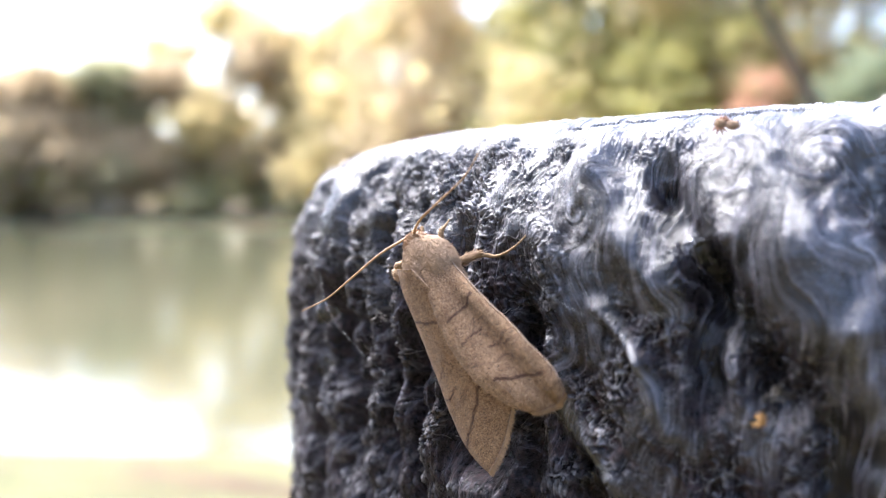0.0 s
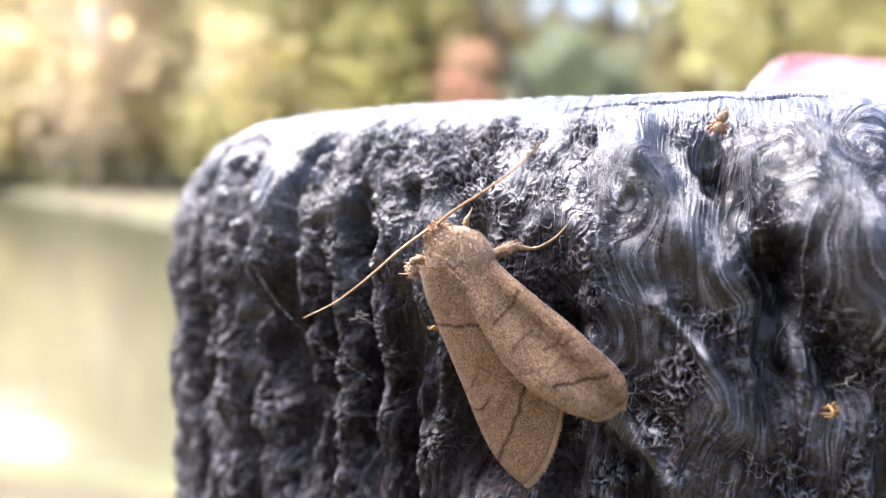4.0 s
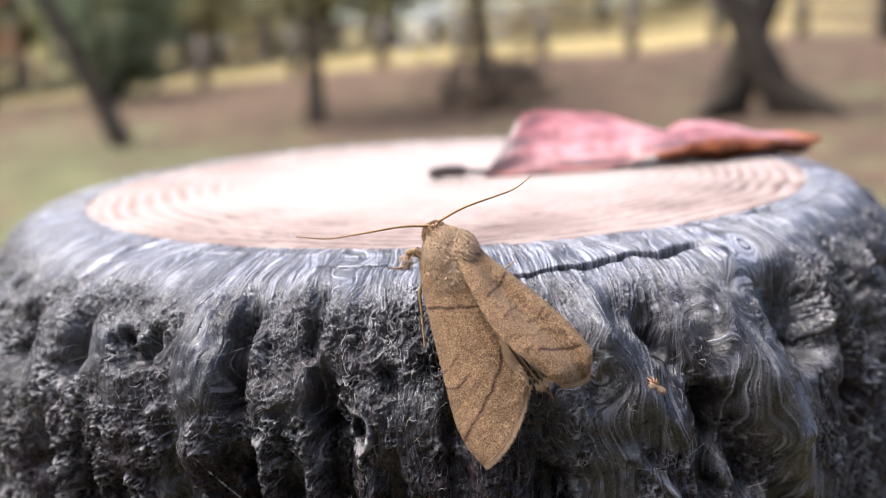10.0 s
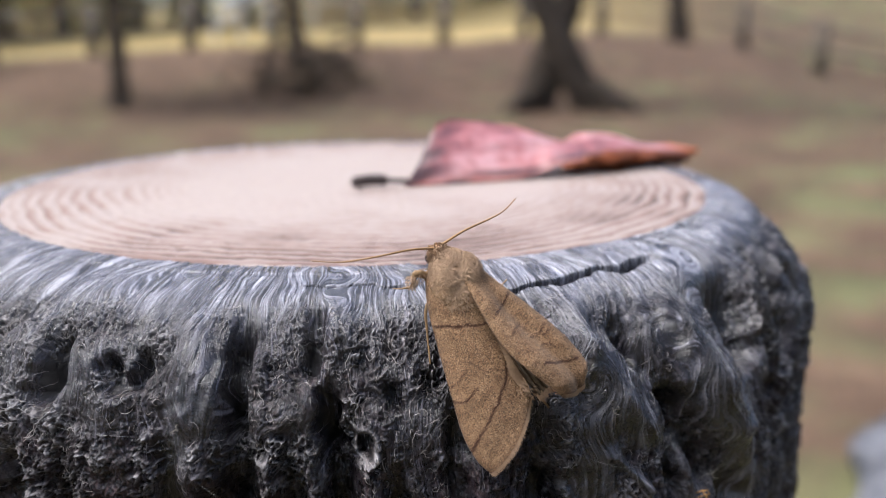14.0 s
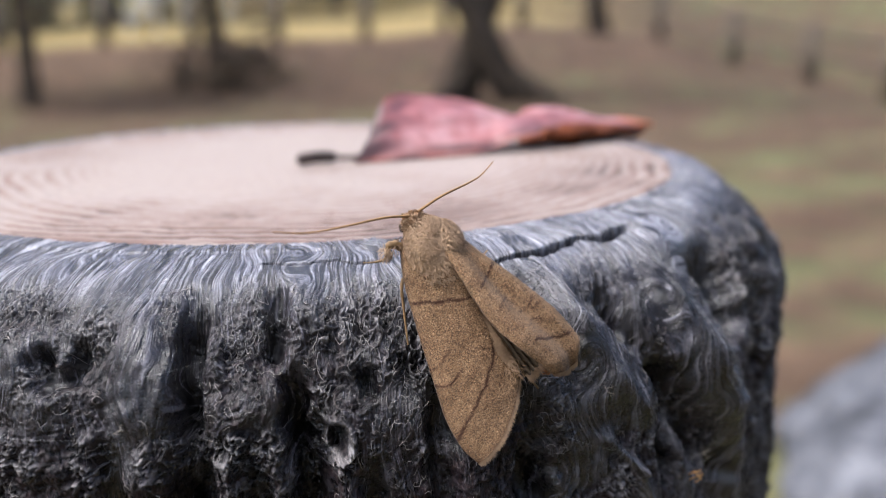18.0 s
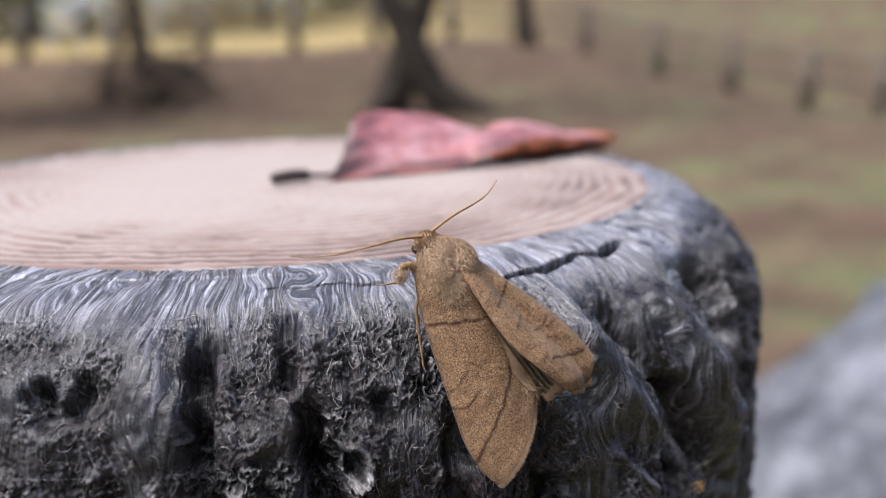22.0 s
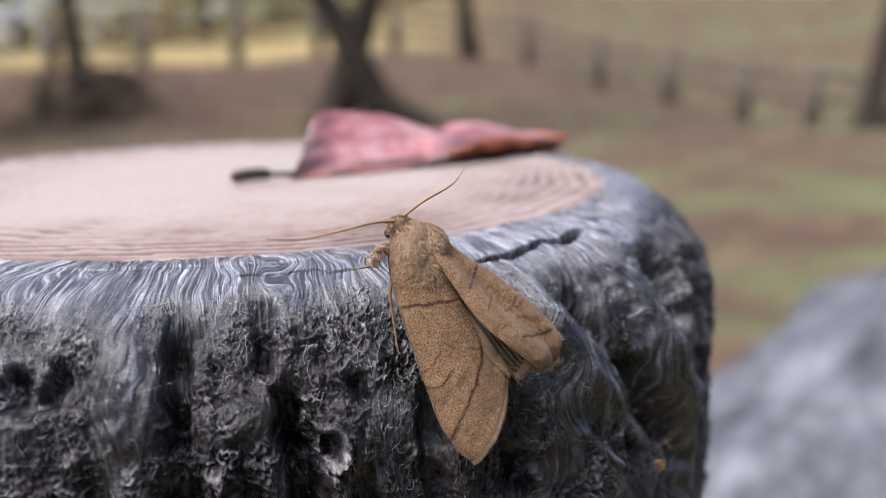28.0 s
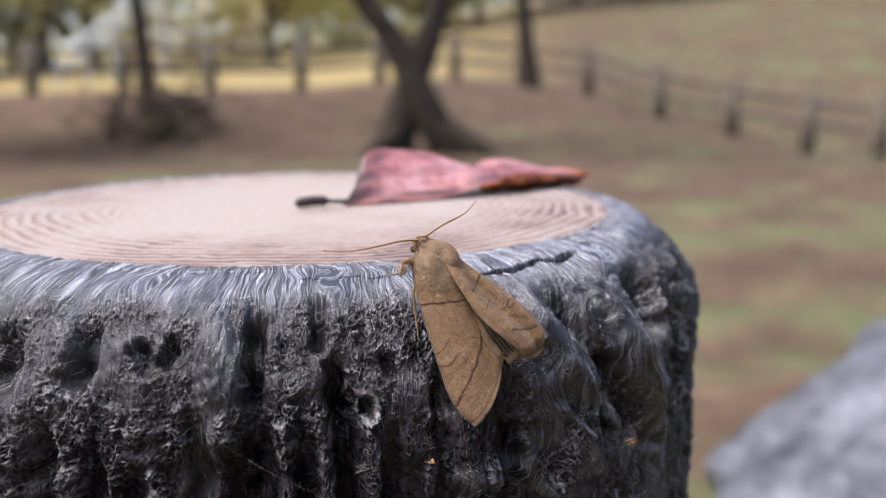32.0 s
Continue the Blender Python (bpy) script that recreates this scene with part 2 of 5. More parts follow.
BARK = plastic_bark()
WOOD = cut_wood()
WING = wing_scales("brown_wing_scales", (0.41, 0.248, 0.132), (0.215, 0.116, 0.057), (0.06, 0.032, 0.017))
WING_UNDER = noisy("dusky_hindwing", (0.045, 0.030, 0.022), (0.20, 0.145, 0.095), 900, 0.8, 0.2, 0.0001)
FUR = noisy("tan_moth_fur", (0.20, 0.122, 0.074), (0.45, 0.29, 0.172), 420, 0.75, 0.25, 0.00008, (0.28, 0.185, 0.115))
ANTENNA = noisy("brown_antenna", (0.17, 0.09, 0.035), (0.33, 0.19, 0.08), 1500, 0.55, 0.4)
LEG = noisy("scaly_brown_leg", (0.10, 0.055, 0.022), (0.28, 0.175, 0.085), 1800, 0.7, 0.3, 0.00005)
EYE_MAT = noisy("dark_compound_eye", (0.02, 0.012, 0.008), (0.06, 0.03, 0.02), 3000, 0.2, 0.6)
LEAF = leaf_red()
LEAF_BACK = noisy("curled_leaf_back", (0.022, 0.007, 0.004), (0.26, 0.062, 0.012), 330, 0.6, 0.3, 0.0002)
STALK = noisy("dark_leaf_stalk", (0.015, 0.012, 0.012), (0.06, 0.04, 0.035), 500, 0.6, 0.3, 0.0002)
SPIDER_FUR = noisy("cream_spider_hair", (0.16, 0.09, 0.05), (0.38, 0.27, 0.18), 2500, 0.8, 0.2, 0.00005)
SPIDER_LEG = noisy("orange_spider_leg", (0.18, 0.065, 0.025), (0.45, 0.20, 0.08), 2500, 0.5, 0.4)
SILK = noisy("grey_silk", (0.25, 0.25, 0.25), (0.4, 0.4, 0.4), 500, 0.4, 0.5)
DEBRIS = noisy("pale_flake", (0.09, 0.08, 0.07), (0.30, 0.27, 0.24), 900, 0.7, 0.3, 0.0001)
ORANGE_BIT = noisy("orange_seed_husk", (0.25, 0.12, 0.04), (0.55, 0.32, 0.12), 900, 0.6, 0.3)
SHRED = foliage("torn_plastic", (0.012, 0.009, 0.009), (0.36, 0.325, 0.315), 0.0)
GROUND = ground_mat()
WATER = water_mat()
ROCK = noisy("grey_boulder_stone", (0.006, 0.007, 0.009), (0.19, 0.194, 0.215), 9.0, 0.8, 0.3, 0.01, (0.075, 0.078, 0.09))
TRUNK = noisy("dark_tree_bark", (0.012, 0.010, 0.008), (0.065, 0.050, 0.038), 6.0, 0.9, 0.15, 0.02)
TRUNK_GREY = noisy("grey_brown_tree_bark", (0.06, 0.05, 0.04), (0.19, 0.155, 0.125), 6.0, 0.9, 0.15, 0.02)
TRUNK_BROWN = noisy("brown_tree_bark", (0.03, 0.022, 0.016), (0.115, 0.088, 0.066), 6.0, 0.9, 0.15, 0.02)
FENCE = noisy("weathered_fence_wood", (0.045, 0.036, 0.028), (0.14, 0.115, 0.09), 8.0, 0.85, 0.2, 0.01)
RAIL = noisy("pale_grey_handrail", (0.40, 0.41, 0.41), (0.62, 0.62, 0.60), 5.0, 0.5, 0.4)
# the woods' leaf colours are lightened to paint in a veiling haze
F_YELLOW = foliage("yellow_autumn_leaves", (0.48, 0.39, 0.19), (0.66, 0.56, 0.29))
F_GOLD = foliage("golden_brown_leaves", (0.43, 0.34, 0.21), (0.60, 0.48, 0.31))
F_GREEN = foliage("green_leaves", (0.34, 0.335, 0.20), (0.49, 0.475, 0.29))
F_LIME = foliage("yellow_green_leaves", (0.36, 0.345, 0.12), (0.54, 0.50, 0.20))
F_TEAL = foliage("dark_green_evergreen_leaves", (0.16, 0.19, 0.11), (0.30, 0.34, 0.20))
F_RED = foliage("orange_red_leaves", (0.42, 0.21, 0.12), (0.60, 0.38, 0.25))
# dark leaves of the unseen trees added to darken reflections
F_EVERGREEN = foliage("deep_green_conifer_leaves", (0.055, 0.072, 0.043), (0.15, 0.175, 0.105), 0.3)
F_DARK = foliage("dark_brown_leaves", (0.04, 0.028, 0.018), (0.12, 0.088, 0.058))
F_BROWN = foliage("brown_leaves", (0.36, 0.30, 0.215), (0.50, 0.42, 0.30))


# ---- building helpers ----
def part(name, bm, mat, parent=None, label="", smooth=True):
    """Links a bmesh as one mesh object under a thing or a part."""
    me = bpy.data.meshes.new(name)
    bm.to_mesh(me)
    bm.free()
    me.materials.append(mat)
    if smooth:
        me.polygons.foreach_set("use_smooth", [True] * len(me.polygons))
    ob = new(name, me)
    ob.parent = parent
    if label:
        ob["label"] = label
    return ob


def raw(name, verts, faces, mat, parent=None, label="", smooth=True, floats=None, uv=None):
    """The same from arrays; floats: attributes by vertex, uv: one pair by vertex."""
    verts, faces = np.asarray(verts, dtype=np.float32), np.asarray(faces, dtype=np.int32)
    n, k = faces.shape
    me = bpy.data.meshes.new(name)
    me.vertices.add(len(verts))
    me.vertices.foreach_set("co", verts.ravel())
    me.loops.add(n * k)
    me.loops.foreach_set("vertex_index", faces.ravel())
    me.polygons.add(n)
    me.polygons.foreach_set("loop_start", np.arange(0, n * k, k, dtype=np.int32))
    me.polygons.foreach_set("use_smooth", np.full(n, smooth))
    for key, values in (floats or {}).items():
        me.attributes.new(key, "FLOAT", "POINT").data.foreach_set("value", np.asarray(values, dtype=np.float32).ravel())
    if uv is not None:
        layer = me.uv_layers.new(name="flow")
        layer.data.foreach_set("uv", np.asarray(uv, dtype=np.float32)[faces.ravel()].ravel())
    me.update(calc_edges=True)
    me.validate()
    me.materials.append(mat)
    ob = new(name, me)
    ob.parent = parent
    if label:
        ob["label"] = label
    return ob


def grid_faces(rows, cols, closed=False):
    i, j = np.meshgrid(np.arange(rows - 1), np.arange(cols if closed else cols - 1), indexing="ij")
    k = (j + 1) % cols
    return np.stack([i * cols + j, i * cols + k, (i + 1) * cols + k, (i + 1) * cols + j], -1).reshape(-1, 4)


def hashed(ix, iy, seed):
    h = (ix.astype(np.int64) * 374761393 + iy.astype(np.int64) * 668265263 + seed * 982451653) & 0x7FFFFFFF
    h = ((h ^ (h >> 13)) * 1274126177) & 0x7FFFFFFF
    return ((h ^ (h >> 16)) & 0xFFFF) / 65535.0


def vnoise(x, y, seed=0):
    """Smooth noise of two coordinates, -1 to 1."""
    ix, iy = np.floor(x), np.floor(y)
    fx, fy = x - ix, y - iy
    fx, fy = fx * fx * fx * (fx * (fx * 6 - 15) + 10), fy * fy * fy * (fy * (fy * 6 - 15) + 10)
    a, b = hashed(ix, iy, seed), hashed(ix + 1, iy, seed)
    c, d = hashed(ix, iy + 1, seed), hashed(ix + 1, iy + 1, seed)
    return ((a + (b - a) * fx) * (1 - fy) + (c + (d - c) * fx) * fy) * 2 - 1


def fbm(x, y, octaves=4, seed=0, gain=0.5):
    total, amp, norm = 0.0, 1.0, 0.0
    for o in range(octaves):
        total = total + amp * vnoise(x * 2 ** o + 17.3 * o, y * 2 ** o - 9.1 * o, seed + o)
        norm += amp
        amp *= gain
    return total / norm


def sstep(a, b, x):
    t = np.clip((x - a) / (b - a), 0, 1)
    return t * t * (3 - 2 * t)


def tube_arrays(points, radii, sides=8):
    """Vertices and quads of a tapered tube along points, with pointed ends."""
    pts = [Vector(p) for p in points]
    verts, prev = [], None
    for i, p in enumerate(pts):
        t = (pts[min(i + 1, len(pts) - 1)] - pts[max(i - 1, 0)]).normalized()
        if prev is None:
            prev = t.orthogonal().normalized()
        prev = (prev - t * prev.dot(t)).normalized()
        b = t.cross(prev)
        for s in range(sides):
            a = 2 * math.pi * s / sides
            verts.append(p + (prev * math.cos(a) + b * math.sin(a)) * radii[i])
    return verts, grid_faces(len(pts), sides, True)


def join_arrays(pieces):
    verts, faces, base = [], [], 0
    for v, f in pieces:
        verts.append(np.array([tuple(p) for p in v], dtype=np.float32))
        faces.append(np.asarray(f) + base)
        base += len(v)
    return np.concatenate(verts), np.concatenate(faces)


def tube(name, points, radii, mat, parent=None, label="", sides=8):
    v, f = tube_arrays(points, radii, sides)
    return raw(name, [tuple(p) for p in v], f, mat, parent, label)


def smooth_path(points, n):
    """A Catmull-Rom line through points."""
    p = np.array(points, dtype=float)
    p = np.vstack([2 * p[0] - p[1], p, 2 * p[-1] - p[-2]])
    out = []
    for t in np.linspace(0, len(p) - 3 - 1e-6, n):
        i = int(t)
        f = t - i
        a, b, c, d = p[i:i + 4]
        out.append(0.5 * (2 * b + (c - a) * f + (2 * a - 5 * b + 4 * c - d) * f * f + (3 * b - a - 3 * c + d) * f ** 3))
    return np.array(out)


def thing(name, label, category, place=(0, 0, 0), group="", kind=""):
    ob = new(name)
    ob.location = place
    ob.empty_display_size = 0.01
    return tagged(ob, label, category, group, kind)


# ---- the post ----
AXIS = (0.0555, 0.135)
TOP, R_POST, R_WOOD = 0.600, 0.0755, 0.0575
SLOPE = (0.012, 0.009)


def top_z(x, y):
    return TOP + SLOPE[0] * (x - AXIS[0]) + SLOPE[1] * (y - AXIS[1])


def on_post(deg, z, out=0.0):
    """A place on the sleeve's side at an angle round the axis, out metres proud."""
    a = radians(deg)
    k = np.clip((z - 0.584) / 0.0163, 0, 0.99)
    r = R_POST - 0.015 * (1 - math.sqrt(1 - k * k)) + out
    return Vector((AXIS[0] + r * math.cos(a), AXIS[1] + r * math.sin(a), z))


# gouges of the sleeve: angle, top, bottom, half width in mm, depth in mm
GOUGES = [(-168.8, 0.5965, 0.5895, 1.6, 3.0), (-161.0, 0.5950, 0.5918, 0.9, 1.8), (-153.4, 0.5975, 0.5870, 1.1, 3.0),
          (-147.8, 0.5985, 0.5935, 1.0, 2.0), (-146.6, 0.5925, 0.5835, 1.1, 2.8), (-143.7, 0.5880, 0.5852, 0.75, 2.2),
          (-141.5, 0.5925, 0.5900, 0.9, 1.2), (-177.0, 0.5950, 0.5880, 1.6, 2.6), (-184.0, 0.5960, 0.5870, 1.8, 2.6),
          (-105.5, 0.5965, 0.5870, 2.6, 3.4), (-100.0, 0.5900, 0.5760, 2.2, 3.0), (-117.6, 0.5850, 0.5755, 1.3, 2.6),
          (-121.0, 0.5945, 0.5915, 1.0, 1.3), (-95.0, 0.5955, 0.5850, 2.4, 2.6), (-87.0, 0.5950, 0.5750, 2.6, 3.0),
          (-155.0, 0.5820, 0.5700, 1.8, 2.6), (-164.0, 0.5800, 0.5660, 2.2, 2.8), (-150.0, 0.5740, 0.5600, 1.8, 2.4),
          (-139.5, 0.5800, 0.5700, 1.2, 1.8), (-110.0, 0.5760, 0.5640, 1.8, 2.4), (-133.5, 0.5720, 0.5660, 3.0, 2.6),
          (-125.0, 0.5700, 0.5580, 1.6, 2.0), (-172.0, 0.5850, 0.5700, 2.0, 2.4),
          (-153.0, 0.5890, 0.5600, 1.9, 3.6), (-145.6, 0.5890, 0.5620, 1.6, 3.6), (-136.5, 0.5900, 0.5680, 1.4, 1.8), (-130.0, 0.5850, 0.5600, 1.6, 2.2),
          (-158.2, 0.5870, 0.5560, 1.5, 2.6), (-149.3, 0.5850, 0.5560, 1.5, 3.0), (-141.6, 0.5830, 0.5560, 1.4, 2.8), (-167.5, 0.5830, 0.5560, 1.5, 2.4)]
# smooth ribs that stand proud: start angle and height, end angle and height, half width in mm, mm proud
RIBS = [(-126.2, 0.5945, -120.9, 0.5850, 2.0, 1.6), (-115.9, 0.5940, -111.4, 0.5825, 3.1, 1.6), (-109.5, 0.5820, -108.0, 0.5650, 2.4, 1.4),
        (-135.5, 0.5765, -128.5, 0.5755, 1.8, 1.5), (-128.5, 0.5755, -124.0, 0.5690, 1.8, 1.4),
        (-157.5, 0.5950, -158.5, 0.5700, 1.8, 1.0), (-124.2, 0.5828, -121.4, 0.5790, 0.8, 1.0), (-121.4, 0.5790, -119.8, 0.5735, 0.8, 1.0)]
# recesses beside the ribs, in the same terms, mm deep
RECESSES = [(-121.4, 0.5945, -117.6, 0.5860, 1.5, 2.3), (-117.6, 0.5860, -113.4, 0.5765, 1.8, 2.6), (-108.6, 0.5948, -106.8, 0.5895, 2.2, 2.6),
            (-163.4, 0.5936, -162.6, 0.5922, 1.0, 2.4), (-130.5, 0.5800, -126.0, 0.5700, 1.6, 1.8)]


def post():
    base = thing("imitation_log_post", "black recycled plastic imitation log post with rough melted bark", "post", (AXIS[0], AXIS[1], 0))
    deg = np.concatenate([np.linspace(-270, -206.5, 90), np.linspace(-206, -186.1, 170), np.linspace(-186, -98, 1480), np.linspace(-97.8, -58, 260), np.linspace(-57.5, 90, 140)])
    arc = [(R_WOOD - 0.0012, TOP - 0.003), (R_WOOD - 0.0004, TOP - 0.0004)] + [(R_WOOD + 0.003 * k, TOP + 0.0002) for k in (0.05, 0.5, 1)]
    arc += [(R_POST - 0.015 + 0.015 * math.sin(a), TOP - 0.0163 + 0.0163 * math.cos(a)) for a in np.linspace(0.02, math.pi / 2, 30)]
    arc += [(R_POST, z) for z in np.linspace(0.583, 0.0, 120)]
    arc = np.array(arc)
    length = np.concatenate([[0], np.cumsum(np.hypot(*np.diff(arc, axis=0).T))])
    rows = np.concatenate([np.linspace(0, 0.047, 430), np.linspace(0.0474, 0.085, 70), 0.085 + (length[-1] - 0.085) * np.linspace(0.01, 1, 40) ** 1.4])
    r, z = np.interp(rows, length, arc[:, 0]), np.interp(rows, length, arc[:, 1])
    dr, dz = np.gradient(r, rows), np.gradient(z, rows)
    nr, nz = -dz, dr
    k = np.hypot(nr, nz)
    nr, nz = nr / k, nz / k
    D, Z = np.meshgrid(deg, z)
    V = np.meshgrid(deg, rows * 1000)[1]
    U = D * 1.318
    seam = sstep(-270, -262, D) * (1 - sstep(82, 90, D))
    side = sstep(10.5, 18, V)
    rim = sstep(2.4, 3.4, V)
    # marbled flow: coordinates dragged into swirls
    Us, Vs = U.copy(), V.copy()
    # round whorls: angle, height, radius in mm, turn
    for a, zc, rad, turn in ((-140.9, 0.5975, 1.7, 4.5), (-125.9, 0.5908, 2.2, 4.0), (-117.2, 0.5938, 1.9, -4.5), (-111.7, 0.5950, 2.0, 4.0), (-163.5, 0.5985, 2.0, -4.0), (-150.4, 0.5930, 1.4, 3.5), (-172.5, 0.5975, 1.8, 4.0), (-133.5, 0.5640, 4.5, 3.0), (-143.0, 0.5905, 1.5, -3.5)):
        cu, cv = a * 1.318, np.interp(-zc, -z, rows * 1000)
        du, dv = Us - cu, Vs - cv
        th = turn * np.exp(-(du ** 2 + dv ** 2) / rad ** 2)
        Us, Vs = cu + du * np.cos(th) - dv * np.sin(th), cv + du * np.sin(th) + dv * np.cos(th)
    swirl = 0.35 + 1.5 * np.clip(fbm(U / 10.0 + 5, V / 10.0, 2, 101), 0, 1)
    wx = 4.6 * swirl * fbm(Us / 7.0, Vs / 11.0, 2, 11) + 0.45 * vnoise(Us / 2.4, Vs / 3.2, 41)
    wy = 5.0 * swirl * fbm(Us / 8.0 + 40, Vs / 9.0, 2, 23) + 0.4 * vnoise(Us / 2.6 + 9, Vs / 2.6, 43)
    fu, fv = Us + wx, Vs + wy
    smooth = np.clip(0.33 + 1.5 * fbm(U / 5.0, V / 7.0, 3, 77), 0, 1)
    mm = np.zeros_like(U)
    gouge = np.zeros_like(U)
    for a, hi, lo, w, depth in GOUGES:
        du = (U - a * 1.318 - 0.5 * vnoise(V / 2.0, V * 0 + a, 5)) / w
        mid, half = (hi + lo) / 2, (hi - lo) / 2
        dv = (Z - mid) / half
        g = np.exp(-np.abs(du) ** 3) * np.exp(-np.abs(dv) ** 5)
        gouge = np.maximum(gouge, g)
        mm -= 1.3 * depth * g
    # a hole with a torn rim
    ring_u, ring_v = (U + 143.7 * 1.318) / 0.95, (Z - 0.5866) * 1000 / 1.5
    collar = np.exp(-((np.hypot(ring_u, ring_v) - 1.15) / 0.28) ** 2)
    mm += 0.7 * collar
    rib = np.zeros_like(U)
    for a0, z0, a1, z1, w, proud in RIBS:
        k = np.clip((Z - z0) / (z1 - z0) if abs(z1 - z0) > 0.003 else (D - a0) / (a1 - a0), 0, 1)
        du = (U - (a0 + (a1 - a0) * k) * 1.318) / w
        dv = (Z - (z0 + (z1 - z0) * k)) * 1000 / w
        g = np.exp(-(du ** 2 + dv ** 2))
        rib = np.maximum(rib, g)
        mm += proud * g
    for a0, z0, a1, z1, w, deep in RECESSES:
        k = np.clip(((D - a0) * (a1 - a0) * 1.74 + (Z - z0) * (z1 - z0) * 1e6) / ((a1 - a0) ** 2 * 1.74 + (z1 - z0) ** 2 * 1e6), 0, 1)
        du = (U - (a0 + (a1 - a0) * k) * 1.318) / w
        dv = (Z - (z0 + (z1 - z0) * k)) * 1000 / w
        g = np.exp(-(du ** 2 + dv ** 2) ** 1.5)
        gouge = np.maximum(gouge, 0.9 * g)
        mm -= deep * g
    # a flank where the melt ran smooth
    run = sstep(-131, -126, D) * (1 - sstep(-107, -100, D))
    smooth = np.clip(smooth + 0.55 * run + rib - 0.6 * sstep(20, 31, V) * (1 - 0.6 * rib) - 0.5 * sstep(34, 60, V), 0, 1)
    crumbly = side * (1 - smooth)
    mm += side * (1.25 * fbm(U / 5.5, V / 13.0, 3, 3) + 0.8 * fbm(U / 3.2, V / 4.5, 3, 7))
    # crumpled torn skin: thin curled walls round small hollows
    cu = U + 0.55 * vnoise(U / 1.3, V / 1.3, 201) + 0.22 * vnoise(U / 0.5, V / 0.5, 203)
    cv = V + 0.55 * vnoise(U / 1.3 + 9, V / 1.3, 205) + 0.22 * vnoise(U / 0.5 + 4, V / 0.5, 207)
    wall_a = np.clip(1 - 3.6 * np.abs(fbm(cu / 0.88, cv / 1.15, 2, 31)), 0, 1) ** 2
    wall_b = np.clip(1 - 2.9 * np.abs(vnoise(cu / 0.52 + 3, cv / 0.62, 37)), 0, 1) ** 2
    patchy = sstep(-0.25, 0.25, fbm(U / 2.6 + 7, V / 3.6, 2, 39))
    lace = np.maximum(wall_a, 0.75 * wall_b) * (0.25 + 0.75 * patchy)
    mm += crumbly * (0.80 * lace - 0.30 + 0.14 * fbm(U / 0.45, V / 0.5, 2, 53))
    mm += 0.8 * crumbly * fbm(fu / 2.2, fv / 3.4, 3, 57)
    strokes = 0.85 * vnoise(fu / 0.145, fv / 3.0, 61) + 0.30 * vnoise(fu / 0.33 + 5, fv / 6.0, 62)
    mm += (1.15 - 0.15 * side) * rim * (0.080 * strokes + 0.085 * fbm(fu / 1.4, fv / 12.0, 2, 63)) * (1 - 0.45 * crumbly)
    mm += 0.10 * rim * (1 - side) * fbm(U / 3.0, V / 3.0, 3, 67)
    # the crack along the rim, a shallow groove nearer the wood, and a fine line on the other side of the moth
    for a0, a1, v0, v1, w, depth in ((-132.0, -110.6, 12.0, 10.3, 0.42, 3.0), (-112.0, -92.0, 4.6, 5.0, 0.28, 0.9), (-150.0, -139.0, 10.2, 9.4, 0.22, 1.1)):
        k = np.clip((D - a0) / (a1 - a0), 0, 1)
        inside = sstep(0, 0.15, k) * (1 - sstep(0.82, 1, k))
        line = v0 + (v1 - v0) * k + 0.7 * vnoise(U / 3.5, U * 0, 91) + 0.16 * vnoise(U / 1.1, U * 0, 92)
        slit = inside * np.exp(-np.abs((V - line) / (w * (0.5 + 0.75 * k + 0.3 * vnoise(U / 2.2, U * 0, 93)))) ** 2.5)
        mm -= depth * slit
        # the crack joins this mask, which paints its shade black in the colour
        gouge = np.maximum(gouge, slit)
    mm *= seam
    out = mm * 0.001
    A = np.radians(D)
    # the log is not quite round
    belly = np.interp(D, (-225, -205, -195, -190, -184, -177, -170, -160, -148), (0, -2.6, -2.5, -1.7, 0.0, 1.4, 1.9, 0.9, 0)) * 0.001 * sstep(0.062, 0.072, r)[:, None]
    RR = r[:, None] + belly + nr[:, None] * out - 0.0026 * sstep(-112, -90, D) * (1 - sstep(60, 85, D)) * sstep(0.0600, 0.0700, r)[:, None]
    X, Y = RR * np.cos(A), RR * np.sin(A)
    fall = sstep(0.50, 0.60, Z)
    ZZ = Z + nz[:, None] * out + (SLOPE[0] * X + SLOPE[1] * Y) * fall
    # dust on crumbly parts, plus a side term that darkens the flank like shade
    dust_shade = np.clip(0.9 * collar + crumbly * (0.36 + 1.0 * sstep(24, 38, V)) + 0.26 * side - 0.8 * gouge, 0, 1)
    # weathered grey with painted sheen, fading down the side and cut in gouges
    wear_sheen = np.clip((0.55 + 0.45 * (1 - side)) * (1 - 0.90 * sstep(10, 19, V) * (1 - 0.45 * run)) * (1 - gouge) * (1 - 0.75 * crumbly), 0, 1) * sstep(0.0, 2.0, V)
    # pale lace is left out of gouges too, to paint their shade
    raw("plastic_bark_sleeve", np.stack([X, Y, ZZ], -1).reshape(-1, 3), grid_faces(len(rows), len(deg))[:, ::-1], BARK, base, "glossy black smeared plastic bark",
        floats={"dust_shade": dust_shade.ravel(), "wear_sheen": wear_sheen.ravel(), "stroke": (0.5 + 0.45 * strokes).ravel(), "lace": np.clip(0.45 * collar + crumbly * lace ** 1.5 * (1 - gouge), 0, 1).ravel()}, uv=np.stack([fu.ravel(), fv.ravel()], -1))
    # torn filaments that lie curled over the crumbly parts
    rng = np.random.default_rng(12)
    clot = np.clip(0.5 + 1.6 * fbm(U / 3.4 + 8, V / 6.0, 3, 111), 0, 1)
    ok = np.argwhere((crumbly * clot > 0.22) & (D > -186) & (D < -98) & (V < 46) & (V > 12) & (gouge < 0.5))
